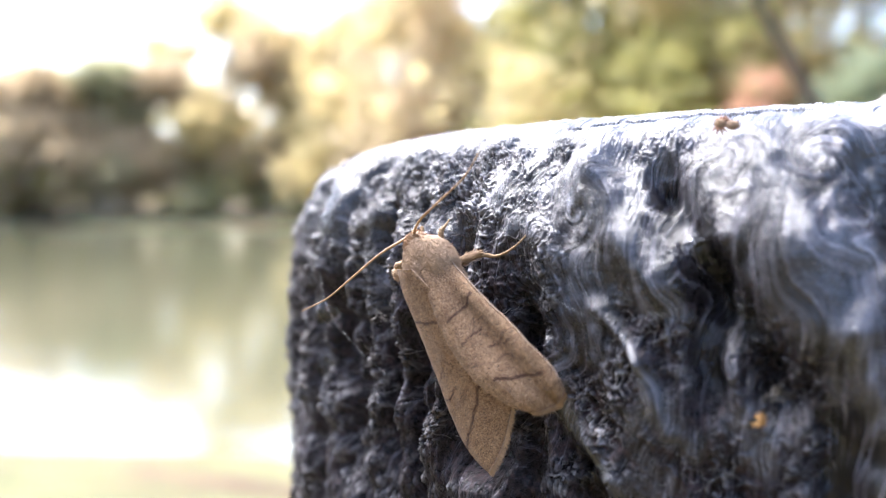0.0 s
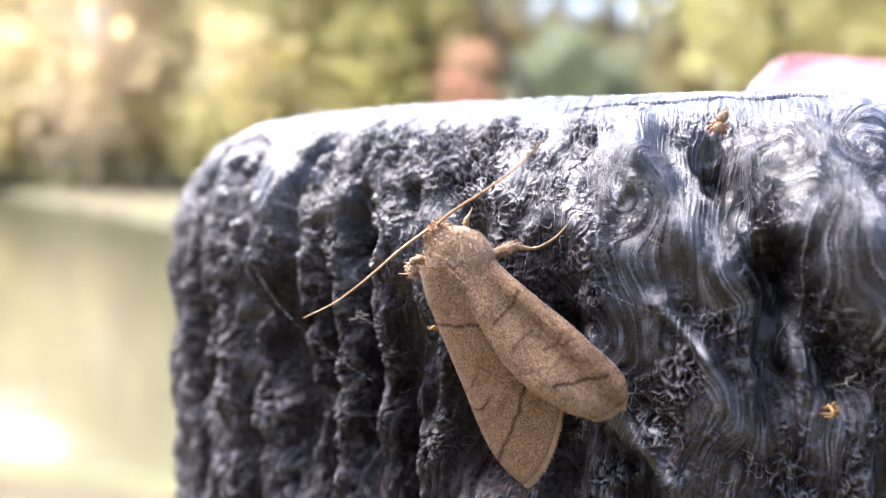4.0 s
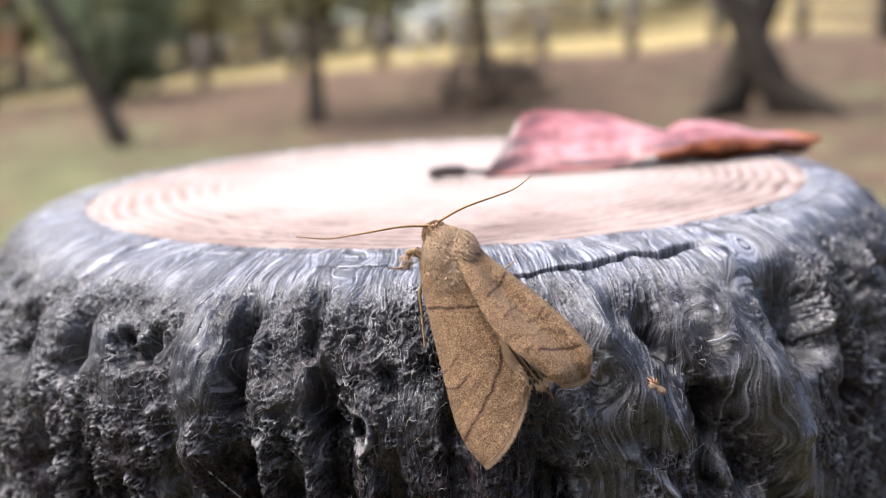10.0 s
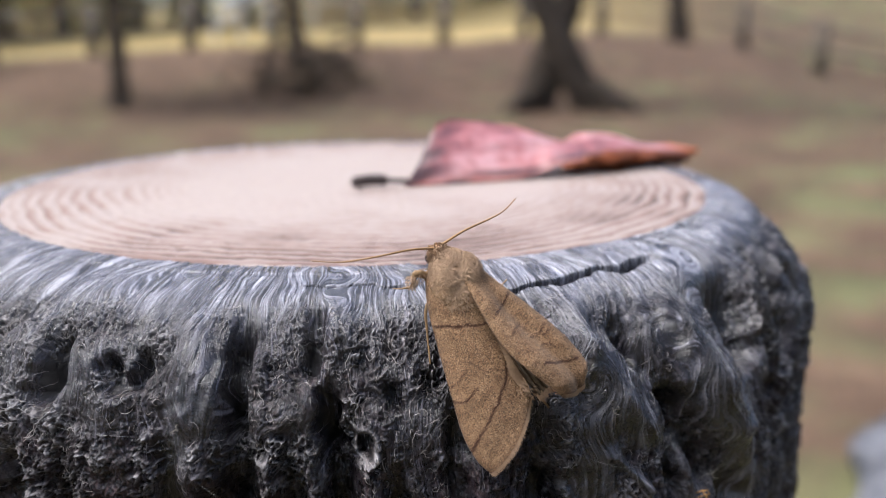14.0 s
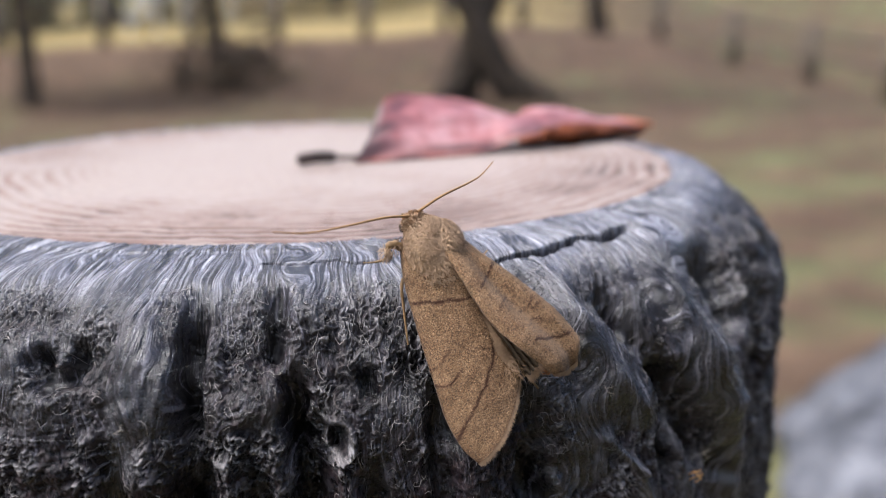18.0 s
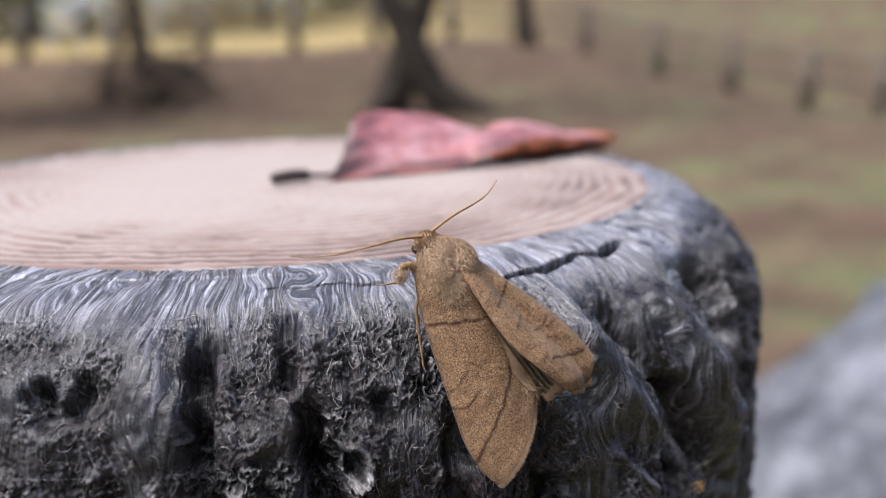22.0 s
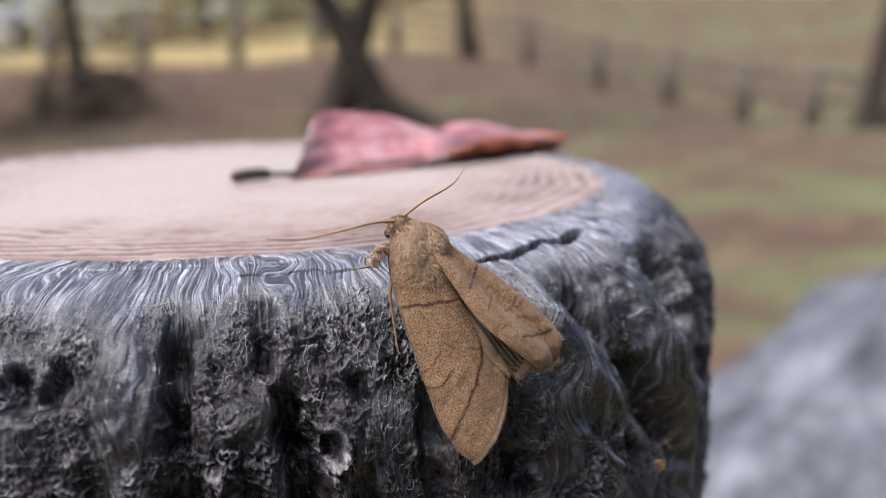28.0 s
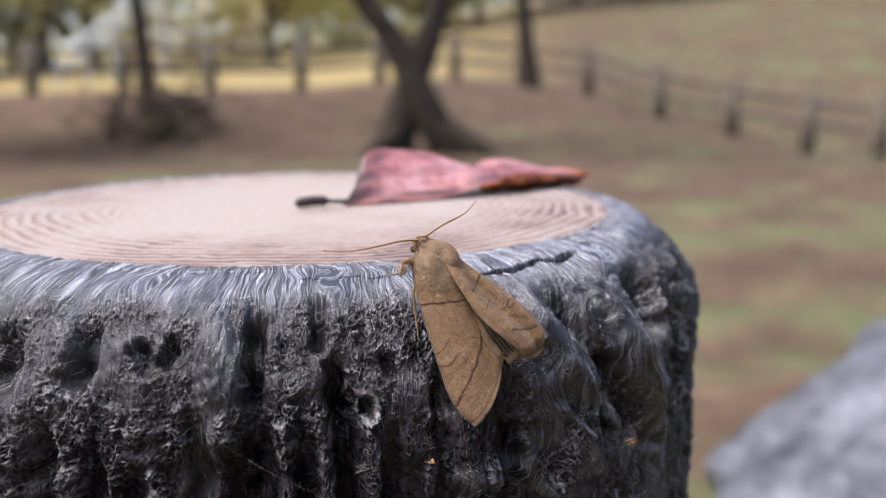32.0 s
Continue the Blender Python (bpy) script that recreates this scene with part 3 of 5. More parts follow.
    pick = ok[rng.integers(0, len(ok), 1500)]
    P = np.stack([X, Y, ZZ], -1)
    N = np.stack([np.cos(A), np.sin(A), 0.2 + 0 * A], -1)
    shreds = []
    for i, j in pick:
        n = int(rng.integers(5, 16))
        t, bend = rng.normal(0, 0.7) + (math.pi if rng.random() < 0.5 else 0), rng.normal(0, 0.22)
        fi, fj = float(i), float(j)
        line = []
        rise = rng.uniform(0.00003, 0.00022)
        for m in range(n):
            ii, jj = min(max(int(fi), 0), len(rows) - 1), min(max(int(fj), 0), len(deg) - 1)
            line.append(P[ii, jj] + N[ii, jj] * (0.00003 + rise * math.sin(math.pi * m / (n - 1))))
            t += bend + rng.normal(0, 0.28)
            fi, fj = fi + 1.3 * math.cos(t), fj + 1.8 * math.sin(t)
        w = rng.uniform(0.00001, 0.000028)
        shreds.append(tube_arrays(line, [w * (0.35 + math.sin(math.pi * (m + 0.5) / n)) for m in range(n)], 4))
    v, f = join_arrays(shreds)
    tagged(raw("torn_plastic_filament", v, f, SHRED, base, "fine torn grey plastic filaments"), kind="stuff")
    # the sawn face with its growth rings
    rad = np.linspace(0.0004, R_WOOD + 0.0002, 480)
    ang = np.linspace(0, 2 * math.pi, 361)[:-1]
    Rr, Aa = np.meshgrid(rad, ang, indexing="ij")
    X, Y = Rr * np.cos(Aa), Rr * np.sin(Aa)
    wob = 1.6 * fbm(X * 60 + 3, Y * 60, 3, 5) + 0.15 * fbm(X * 700, Y * 700, 2, 15)
    phase = Rr * 1000 * 0.43 + wob * 0.7
    ring = 1 - (phase % 1) ** 1.8 * (1.3 + 0.35 * vnoise(np.floor(phase) * 1.7, Aa * 0.8, 9)) - 0.35 * (0.5 + 0.5 * vnoise(phase * 6, Aa * 1.5, 19))
    fade = (0.22 + 0.85 * sstep(0.024, 0.052, Rr)) * (0.75 + 0.45 * vnoise(X * 130, Y * 130, 29)) * (0.45 + 0.75 * np.exp(-((np.degrees(np.arctan2(Y, X)) + 128) / 50) ** 2))
    ring = 1 - (1 - ring) * fade
    relief = 0.0002 * (ring - 0.5) * sstep(0.004, 0.03, Rr) + 0.00012 * fbm(X * 900, Y * 900, 2, 25)
    ZZ = TOP + SLOPE[0] * X + SLOPE[1] * Y + relief
    raw("sawn_face", np.stack([X, Y, ZZ], -1).reshape(-1, 3), grid_faces(len(rad), len(ang), True), WOOD, base, "pinkish wood-coloured end face with growth rings", floats={"ring": ring.ravel()})
    return base


post()


# ---- the moth (its own space: x to its right, y ahead, z away from the post; millimetres in the lists) ----
def interp_line(points, s):
    p = smooth_path(points, 60)
    d = np.concatenate([[0], np.cumsum(np.linalg.norm(np.diff(p, axis=0), axis=1))])
    return np.stack([np.interp(s * d[-1], d, p[:, k]) for k in range(p.shape[1])], -1)


def seg_dist(px, py, line):
    best = np.full(px.shape, 1e9)
    for (x0, y0), (x1, y1) in zip(line[:-1], line[1:]):
        dx, dy = x1 - x0, y1 - y0
        k = np.clip(((px - x0) * dx + (py - y0) * dy) / (dx * dx + dy * dy), 0, 1)
        best = np.minimum(best, np.hypot(px - x0 - k * dx, py - y0 - k * dy))
    return best


def wing(name, costa, inner, lift, marks, parent, label, seed, sag=0.4, curl=0.0, roll=0.25, valley=0.0, bulge=(0, 0)):
    """A forewing between its front edge and its inner edge; lift gives the heights of both edges along the wing."""
    rows, cols = 110, 60
    s = np.linspace(0, 1, rows)
    a, b = interp_line(costa, s), interp_line(inner, s)
    w = np.linspace(0, 1, cols)
    P = a[:, None, :] * (1 - w)[None, :, None] + b[:, None, :] * w[None, :, None]
    # the outer margin bows out
    bow = (sstep(0.72, 1.0, s)[:, None] * np.sin(math.pi * np.clip(w, 0, 1) ** 0.8)[None, :])[..., None]
    P = P + bow * np.array(bulge)
    X, Y = P[..., 0], P[..., 1]
    hc = np.interp(s, *zip(*lift[0]))[:, None]
    hi = np.interp(s, *zip(*lift[1]))[:, None]
    Z = hc * (1 - w) + hi * w - valley * np.exp(-((w - 0.40) / 0.17) ** 2)[None, :] * sstep(0.08, 0.4, s)[:, None] + sag * np.sin(math.pi * w) + 0.12 * fbm(X * 0.7, Y * 0.45, 3, seed) + 0.03 * fbm(X * 3, Y * 3, 2, seed + 3)
    # the costa rolls over a little, and the outer edge curls
    Z = Z - 0.35 * np.exp(-w / 0.05)[None, :] - curl * sstep(0.86, 1.0, s)[:, None] ** 2 - roll * np.exp(-(1 - w) / 0.12)[None, :]
    # raised veins fanning from the root
    for v in (0.18, 0.36, 0.54, 0.72, 0.88):
        Z = Z + 0.03 * np.exp(-((w[None, :] - v) / 0.02) ** 2) * sstep(0.1, 0.4, s)[:, None]
    mark = np.zeros_like(X)
    for line, width, strength in marks:
        d = seg_dist(X + 0.12 * vnoise(X * 1.3, Y * 1.3, seed + 5), Y + 0.12 * vnoise(X * 1.3 + 7, Y * 1.3, seed + 6), line)
        mark = np.maximum(mark, strength * np.exp(-(d / (0.8 * width)) ** 2))
    mark = np.clip(mark + 0.28 * np.exp(-(w / 0.035)) + 0.25 * sstep(0.965, 1, s)[:, None], 0, 1)
    top = np.stack([X, Y, Z], -1).reshape(-1, 3) * 0.001
    thick = 0.00016
    low = top - np.array([0, 0, thick])
    n = rows * cols
    f = grid_faces(rows, cols)
    edge = [i * cols for i in range(rows)] + [(rows - 1) * cols + j for j in range(1, cols)] + [i * cols + cols - 1 for i in range(rows - 2, -1, -1)] + list(range(cols - 2, 0, -1))
    e = np.array(edge)
    e2 = np.roll(e, -1)
    faces = np.concatenate([f, f[:, ::-1] + n, np.stack([e, e + n, e2 + n, e2], -1)])
    ob = raw(name, np.concatenate([top, low]), faces, WING, parent, label, floats={"mark": np.concatenate([mark.ravel(), mark.ravel() * 0.5])})
    # flat scales over the upper side
    nr = np.random.default_rng(seed)
    n2 = 22000
    ii, jj = nr.integers(2, rows - 2, n2), nr.integers(1, cols - 1, n2)
    g = top.reshape(rows, cols, 3)
    p = g[ii, jj] + nr.normal(0, 0.00005, (n2, 3)) * np.array((1, 1, 0.2))
    along = g[np.minimum(ii + 2, rows - 1), jj] - g[ii - 2, jj]
    along /= np.linalg.norm(along, axis=1)[:, None]
    over = g[ii, np.minimum(jj + 1, cols - 1)] - g[ii, jj - 1]
    over /= np.linalg.norm(over, axis=1)[:, None]
    nrm = np.cross(along, over)
    nrm *= np.sign(nrm[:, 2:3])
    span, wide = nr.uniform(0.00007, 0.00015, (n2, 1)), nr.uniform(0.000014, 0.000028, (n2, 1))
    way = along + over * nr.normal(0, 0.25, (n2, 1))
    tip_p = p + way * span + nrm * nr.uniform(0.0, 0.00004, (n2, 1))
    root = p - nrm * 0.00002
    sv = np.stack([root - over * wide, root + over * wide, tip_p + over * wide * 0.8, tip_p - over * wide * 0.8], 1).reshape(-1, 3)
    tagged(raw("wing_scale", sv, np.arange(n2 * 4).reshape(-1, 4), WING, ob, "fine brown wing scales", smooth=False, floats={"mark": np.repeat(mark[ii, jj], 4)}), kind="stuff")
    # hair fringe along the outer edge
    pieces = []
    rng = random.Random(seed)
    tip = top.reshape(rows, cols, 3)[-1]
    for k in range(1000):
        j = rng.random() * (cols - 1.01)
        i = int(j)
        p = Vector(tip[i] * (1 - j + i) + tip[i + 1] * (j - i)) - Vector((0, 0, 0.00008))
        d = Vector(tip[i] - top.reshape(rows, cols, 3)[-9][i]).normalized()
        d = (d + Vector((rng.gauss(0, 0.14), rng.gauss(0, 0.14), rng.gauss(0, 0.12)))).normalized()
        q, side = p + d * rng.uniform(0.00025, 0.0006), d.cross(Vector((0, 0, 1))).normalized() * 0.00003
        pieces.append(([p - side, p + side, q + side * 0.2, q - side * 0.2], [(0, 1, 2, 3)]))
    v, f = join_arrays(pieces)
    raw("fringe", v, f, FUR, ob, "fine pale hair fringe", smooth=False)
    return ob


def blob(name, centre, size, mat, parent, label="", turn=(0, 0, 0), segs=28, rough=0.03, seed=1):
    bm = bmesh.new()
    bmesh.ops.create_uvsphere(bm, u_segments=segs, v_segments=segs // 2, radius=1.0)
    m = Matrix.LocRotScale(Vector(centre) * 0.001, Euler([radians(a) for a in turn]), Vector(size) * 0.001)
    for v in bm.verts:
        v.co *= 1 + rough * noise.noise(v.co * 3.1 + Vector((seed, 0, 0))) + rough * 0.6 * noise.noise(v.co * 8 + Vector((0, seed, 0)))
        v.co = m @ v.co
    return part(name, bm, mat, parent, label)


def fur(name, shapes, count, length, back, parent, seed, label="", mat=None, lift=0.45):
    """Hairs rooted on ellipsoids and combed towards back."""
    rng = random.Random(seed)
    pieces = []
    for k in range(count):
        c, size, turn = rng.choice(shapes)
        d = Vector((rng.gauss(0, 1), rng.gauss(0, 1), rng.gauss(0, 1))).normalized()
        if d.z < -0.5:
            continue
        m = Matrix.LocRotScale(Vector(c), Euler([radians(a) for a in turn]), Vector(size))
        p = (m @ d) * 0.001
        nrm = (m.to_3x3() @ Vector((d.x / size[0] ** 2, d.y / size[1] ** 2, d.z / size[2] ** 2))).normalized()
        way = (Vector(back) + nrm * lift + Vector((rng.gauss(0, 0.3), rng.gauss(0, 0.3), rng.gauss(0, 0.2)))).normalized()
        hair = rng.uniform(0.6, 1.2) * length * 0.001
        side = way.cross(nrm).normalized() * 0.000032
        mid, tip = p + way * hair * 0.55 + nrm * 0.00004, p + way * hair
        pieces.append(([p - side, p + side, mid + side * 0.8, mid - side * 0.8], [(0, 1, 2, 3)]))
        pieces.append(([mid - side * 0.8, mid + side * 0.8, tip + side * 0.1, tip - side * 0.1], [(0, 1, 2, 3)]))
    v, f = join_arrays(pieces)
    return raw(name, v, f, mat or FUR, parent, label, smooth=False)


def antenna(parent, side, label):
    """Built along +y from its root; a thread that thins to its tip."""
    pts = smooth_path([(0, 0, 0), (0.1 * side, 2.6, 0.9), (0.5 * side, 6.2, 1.0), (0.6 * side, 9.2, 0.4), (0.2 * side, 12.0, 0.3)], 70) * 0.001
    rad = [0.000125 * (1 - 0.62 * k / 69) * (1 + 0.10 * (k % 2)) for k in range(70)]
    rad[-1] = 0.00001
    rad[0] = 0.00018
    return tube("antenna", pts, rad, ANTENNA, parent, label, 8)


def leg(parent, joints, radii, label="", name="leg"):
    pts = smooth_path(joints, 26) * 0.001
    rr = np.interp(np.linspace(0, 1, 26), np.linspace(0, 1, len(radii)), radii) * 0.001
    rr = [v * (1 + 0.14 * math.sin(k * 2.1)) for k, v in enumerate(rr)]
    return tube(name, pts, rr, LEG, parent, label, 7)


def moth():
    m = thing("moth", "tan brown moth with dark wing lines on a black post", "moth")
    thorax = blob("thorax", (0.35, 0.0, 2.45), (2.7, 3.1, 1.8), FUR, m, "furry tan thorax", rough=0.05)
    cam.data.dof.focus_object = thorax
    fur("thorax_hair", [((0.35, 0.0, 2.45), (2.68, 3.08, 1.8), (0, 0, 0)), ((-0.5, 0.5, 2.7), (1.6, 2.1, 1.75), (0, 0, 12)), ((1.5, 0.2, 2.7), (1.6, 2.1, 1.75), (0, 0, -12)), ((0.4, -1.5, 2.3), (2.45, 2.3, 1.85), (0, 0, 0)), ((0.2, 1.5, 2.5), (2.05, 1.75, 1.75), (0, 0, 0))], 17000, 0.38, (0.05, -1, -0.12), thorax, 3, "dense combed tan hair", None, 0.10)
    head = blob("head", (-0.1, 2.85, 2.1), (1.15, 0.95, 1.0), FUR, m, "small furry head")
    fur("head_hair", [((-0.1, 2.85, 2.1), (1.12, 0.92, 1.0), (0, 0, 0)), ((-0.1, 2.3, 2.5), (1.3, 1.0, 1.0), (0, 0, 0))], 3000, 0.3, (0, 0.45, 0.3), head, 5)
    for s in (-1, 1):
        blob("eye", (-0.1 + 0.9 * s, 2.9, 1.6), (0.45, 0.5, 0.5), EYE_MAT, head, "dark round eye", segs=18, rough=0)
        leg(head, [(0.3 * s, 3.4, 1.4), (0.35 * s, 3.9, 1.0), (0.35 * s, 4.15, 0.8)], (0.2, 0.22, 0.08), "short hairy mouth palp", "palp")
    blob("abdomen", (1.4, -7.4, 1.9), (1.7, 5.2, 1.1), FUR, m, "furry abdomen under the wings", (0, 0, 9))
    fur("abdomen_tuft", [((2.3, -12.0, 1.9), (1.2, 1.3, 1.0), (0, 0, 9))], 350, 0.45, (0.3, -1, 0.0), m, 8, "pale hair tuft at the tail", None, 0.2)
    left = wing("forewing", [(-2.2, 1.5), (-3.1, -1.1), (-3.75, -5.1), (-4.3, -9.0), (-4.9, -13.6), (-4.7, -16.4), (-4.0, -18.2)],
                [(0.2, 0.4), (0.9, -2.2), (1.25, -5.2), (1.4, -7.8), (1.8, -10.4), (2.6, -12.0), (2.5, -13.2)],
                ([(0, 2.4), (0.3, 1.7), (0.7, 1.3), (1, 1.2)], [(0, 4.4), (0.25, 3.9), (0.7, 3.1), (1, 2.2)]),
                [([(-3.2, -3.3), (-1.9, -4.1), (-0.6, -4.5), (1.1, -5.0)], 0.14, 1.0), ([(-4.9, -15.6), (-3.4, -14.4), (-1.9, -13.2), (0.6, -10.9), (1.3, -9.2)], 0.15, 1.0),
                 ([(-4.6, -10.7), (-3.5, -10.9), (-2.3, -10.3)], 0.12, 0.85), ([(-4.5, -9.2), (-3.4, -9.0), (-2.3, -8.2)], 0.10, 0.65), ([(-2.0, -7.6), (-0.8, -9.1), (0.6, -9.6)], 0.10, 0.35),
                 ([(-5.0, -12.0), (-2.5, -11.9), (0.5, -9.9)], 0.10, 0.25)],
                m, "tan left forewing with dark cross lines", 21, bulge=(0.5, -0.5))
    right = wing("forewing", [(2.5, 1.2), (3.9, -1.7), (5.5, -4.7), (7.0, -7.6), (8.3, -10.7), (8.7, -12.6), (8.1, -13.9)],
                 [(0.4, 0.4), (0.6, -2.0), (0.8, -5.2), (1.3, -8.0), (2.3, -10.3), (3.6, -12.5), (4.8, -14.2)],
                 ([(0, 2.6), (0.3, 3.3), (0.7, 3.7), (1, 3.2)], [(0, 4.5), (0.25, 5.4), (0.7, 5.8), (1, 4.9)]),
                 [([(1.8, -4.6), (3.3, -3.9), (4.2, -3.2)], 0.14, 1.0), ([(3.5, -5.6), (4.5, -5.3), (4.8, -6.3), (4.1, -7.0), (3.5, -6.4), (3.5, -5.6)], 0.10, 0.42),
                  ([(4.3, -8.0), (5.2, -8.0), (6.1, -7.4)], 0.12, 0.9), ([(4.2, -10.7), (6.0, -11.3), (7.9, -11.7)], 0.14, 1.0), ([(3.0, -9.0), (4.4, -9.3), (6.9, -9.9)], 0.09, 0.3), ([(2.4, -6.9), (3.2, -6.5), (4.0, -6.4)], 0.10, 0.8), ([(4.6, -9.2), (5.4, -9.0), (6.0, -9.4)], 0.10, 0.7), ([(5.6, -8.3), (6.6, -8.0)], 0.10, 0.8)],
                 m, "tan right forewing held away from the body", 33, sag=0.0, curl=0.7, roll=0.7, valley=0.75, bulge=(0.2, -0.5))
    # the hindwing shows between the forewings, pleated like a fan, with a pale fringe
    hs, hw = np.linspace(0, 1, 26), np.linspace(0, 1, 41)
    lo = interp_line([(1.2, -4.0, 3.0), (1.9, -9.0, 2.9), (2.9, -13.4, 2.3)], hs)
    hi = interp_line([(2.0, -4.0, 3.2), (3.4, -8.6, 3.0), (5.0, -12.7, 2.4)], hs)
    H = lo[:, None, :] * (1 - hw)[None, :, None] + hi[:, None, :] * hw[None, :, None]
    H[..., 2] += 0.30 * (np.abs((hw * 4.5) % 1 - 0.5) * 4 - 1)[None, :] * sstep(0, 0.5, hs)[:, None]
    H[..., 1] += 0.18 * np.sin(hw * 28)[None, :] * hs[:, None] ** 3
    flat = np.concatenate([H.reshape(-1, 3), H.reshape(-1, 3) - np.array((0, 0, 0.06))]) * 0.001
    hf = grid_faces(26, 41)
    hind = raw("hindwing", flat, np.concatenate([hf, hf[:, ::-1] + 26 * 41]), WING_UNDER, m, "dusky pleated hindwing")
    hr = random.Random(77)
    hairs = []
    for k in range(420):
        q = Vector(H[-1][hr.randrange(41)]) * 0.001 + Vector((hr.gauss(0, 0.00003), 0, hr.gauss(0, 0.00002)))
        d = Vector((0.25 + hr.gauss(0, 0.16), -1, hr.gauss(0, 0.18))).normalized() * hr.uniform(0.0004, 0.0009)
        side = Vector((0.000025, 0, 0))
        hairs.append(([q - side, q + side, q + d + side * 0.2, q + d - side * 0.2], [(0, 1, 2, 3)]))
    v, f = join_arrays(hairs)
    raw("fringe", v, f, FUR, hind, "pale hindwing fringe", smooth=False)
    legs = [leg(m, [(-1.9, 1.4, 1.8), (-3.0, 2.0, 2.2), (-3.6, 1.2, 1.4), (-4.4, 1.3, 0.7), (-5.3, 1.7, 0.3)], (0.42, 0.36, 0.17, 0.09, 0.05), "furry fore leg"),
            leg(m, [(1.6, 1.8, 1.2), (2.1, 2.7, 1.1), (2.5, 3.0, 0.7), (2.9, 3.4, 0.2)], (0.36, 0.25, 0.13, 0.06)),
            leg(m, [(-2.0, -0.6, 1.4), (-3.3, -1.4, 1.4), (-4.0, -3.4, 0.9), (-4.9, -6.4, 0.3)], (0.26, 0.17, 0.12, 0.08)),
            leg(m, [(2.3, -0.6, 1.4), (4.4, -1.0, 1.3), (5.8, -1.9, 0.9), (7.4, -2.0, 0.6), (8.8, -1.6, 0.1)], (0.42, 0.26, 0.13, 0.10, 0.06)),
            leg(m, [(-1.2, -2.5, 1.2), (-2.8, -5.5, 0.9), (-3.2, -9.5, 0.5), (-3.0, -13.0, 0.2)], (0.4, 0.28, 0.18, 0.1)),
            leg(m, [(1.8, -2.5, 1.2), (3.2, -7.0, 1.0), (3.4, -12.2, 0.6), (4.2, -15.2, 0.2)], (0.4, 0.28, 0.18, 0.1))]
    fur("leg_hair", [((-2.6, 1.7, 2.0), (0.95, 0.55, 0.5), (0, 0, 15)), ((-3.6, 1.5, 1.7), (0.4, 0.6, 0.6), (0, 0, 0))], 500, 0.4, (-0.5, -0.6, -0.3), legs[0], 11, "", None, 0.5)
    fur("leg_hair", [((3.2, -0.75, 1.5), (1.5, 0.42, 0.5), (0, 0, -8))], 500, 0.6, (0.95, -0.25, -0.1), legs[3], 13, "", None, 0.15)
    ants = [antenna(m, -1, "thin brown left antenna"), antenna(m, 1, "thin brown right antenna")]
    return m, ants, legs, (left, right)


MOTH, ANTENNAE, LEGS, WINGS = moth()


def framed(r, f, n, o):
    return Matrix(((r[0], f[0], n[0], o[0]), (r[1], f[1], n[1], o[1]), (r[2], f[2], n[2], o[2]), (0, 0, 0, 1)))


def clinging(o, lean, tip, heading=-135.8):
    """The moth's pose at o: lean turns its head to the left, tip lays it back over the rim; heading: the way its back faces, round the axis."""
    a = radians(heading)
    out, right, up = Vector((math.cos(a), math.sin(a), 0)), Vector((-math.sin(a), math.cos(a), 0)), Vector((0, 0, 1))
    n = out * math.cos(radians(tip)) + up * math.sin(radians(tip))
    u = up * math.cos(radians(tip)) - out * math.sin(radians(tip))
    f = u * math.cos(radians(lean)) - right * math.sin(radians(lean))
    return framed(f.cross(n), f, n, o)


def aimed(base, way, up=(0, 0, 1)):
    """A pose that carries +y along way."""
    f = Vector(way).normalized()
    r = f.cross(Vector(up)).normalized()
    return framed(r, f, r.cross(f), Vector(base) * 0.001)


# ---- the little jumping spider ----
def spider():
    s = thing("jumping_spider", "tiny cream and orange jumping spider on the post", "spider")
    for name, c, size in (("cephalothorax", (0, 0.45, 0.42), (0.42, 0.5, 0.36)), ("abdomen", (0, -0.5, 0.42), (0.42, 0.55, 0.38))):
        b = blob(name, c, size, SPIDER_FUR, s, "cream haired " + name, segs=16, rough=0.05)
        fur("hair", [(c, size, (0, 0, 0))], 160, 0.14, (0, -0.6, 0.4), b, 4, "", SPIDER_FUR)
        if name == "cephalothorax":
            for x in (-0.14, 0.14):
                blob("eye", (x, 0.9, 0.5), (0.1, 0.08, 0.1), EYE_MAT, b, "shiny black eye", segs=10, rough=0)
    for k in range(4):
        for d in (-1, 1):
            a = radians((62, 20, -25, -62)[k])
            x, y = math.cos(a) * d, math.sin(a)
            leg(s, [(0.3 * d, 0.45 + 0.12 * (1.5 - k), 0.35), (0.26 * d + 0.32 * x, 0.4 + 0.36 * y, 0.5), (0.26 * d + 0.5 * x, 0.4 + 0.6 * y, 0.22), (0.26 * d + 0.58 * x, 0.4 + 0.7 * y, 0.0)], (0.11, 0.1, 0.07, 0.04)).data.materials[0] = SPIDER_LEG
    return s


SPIDER = spider()


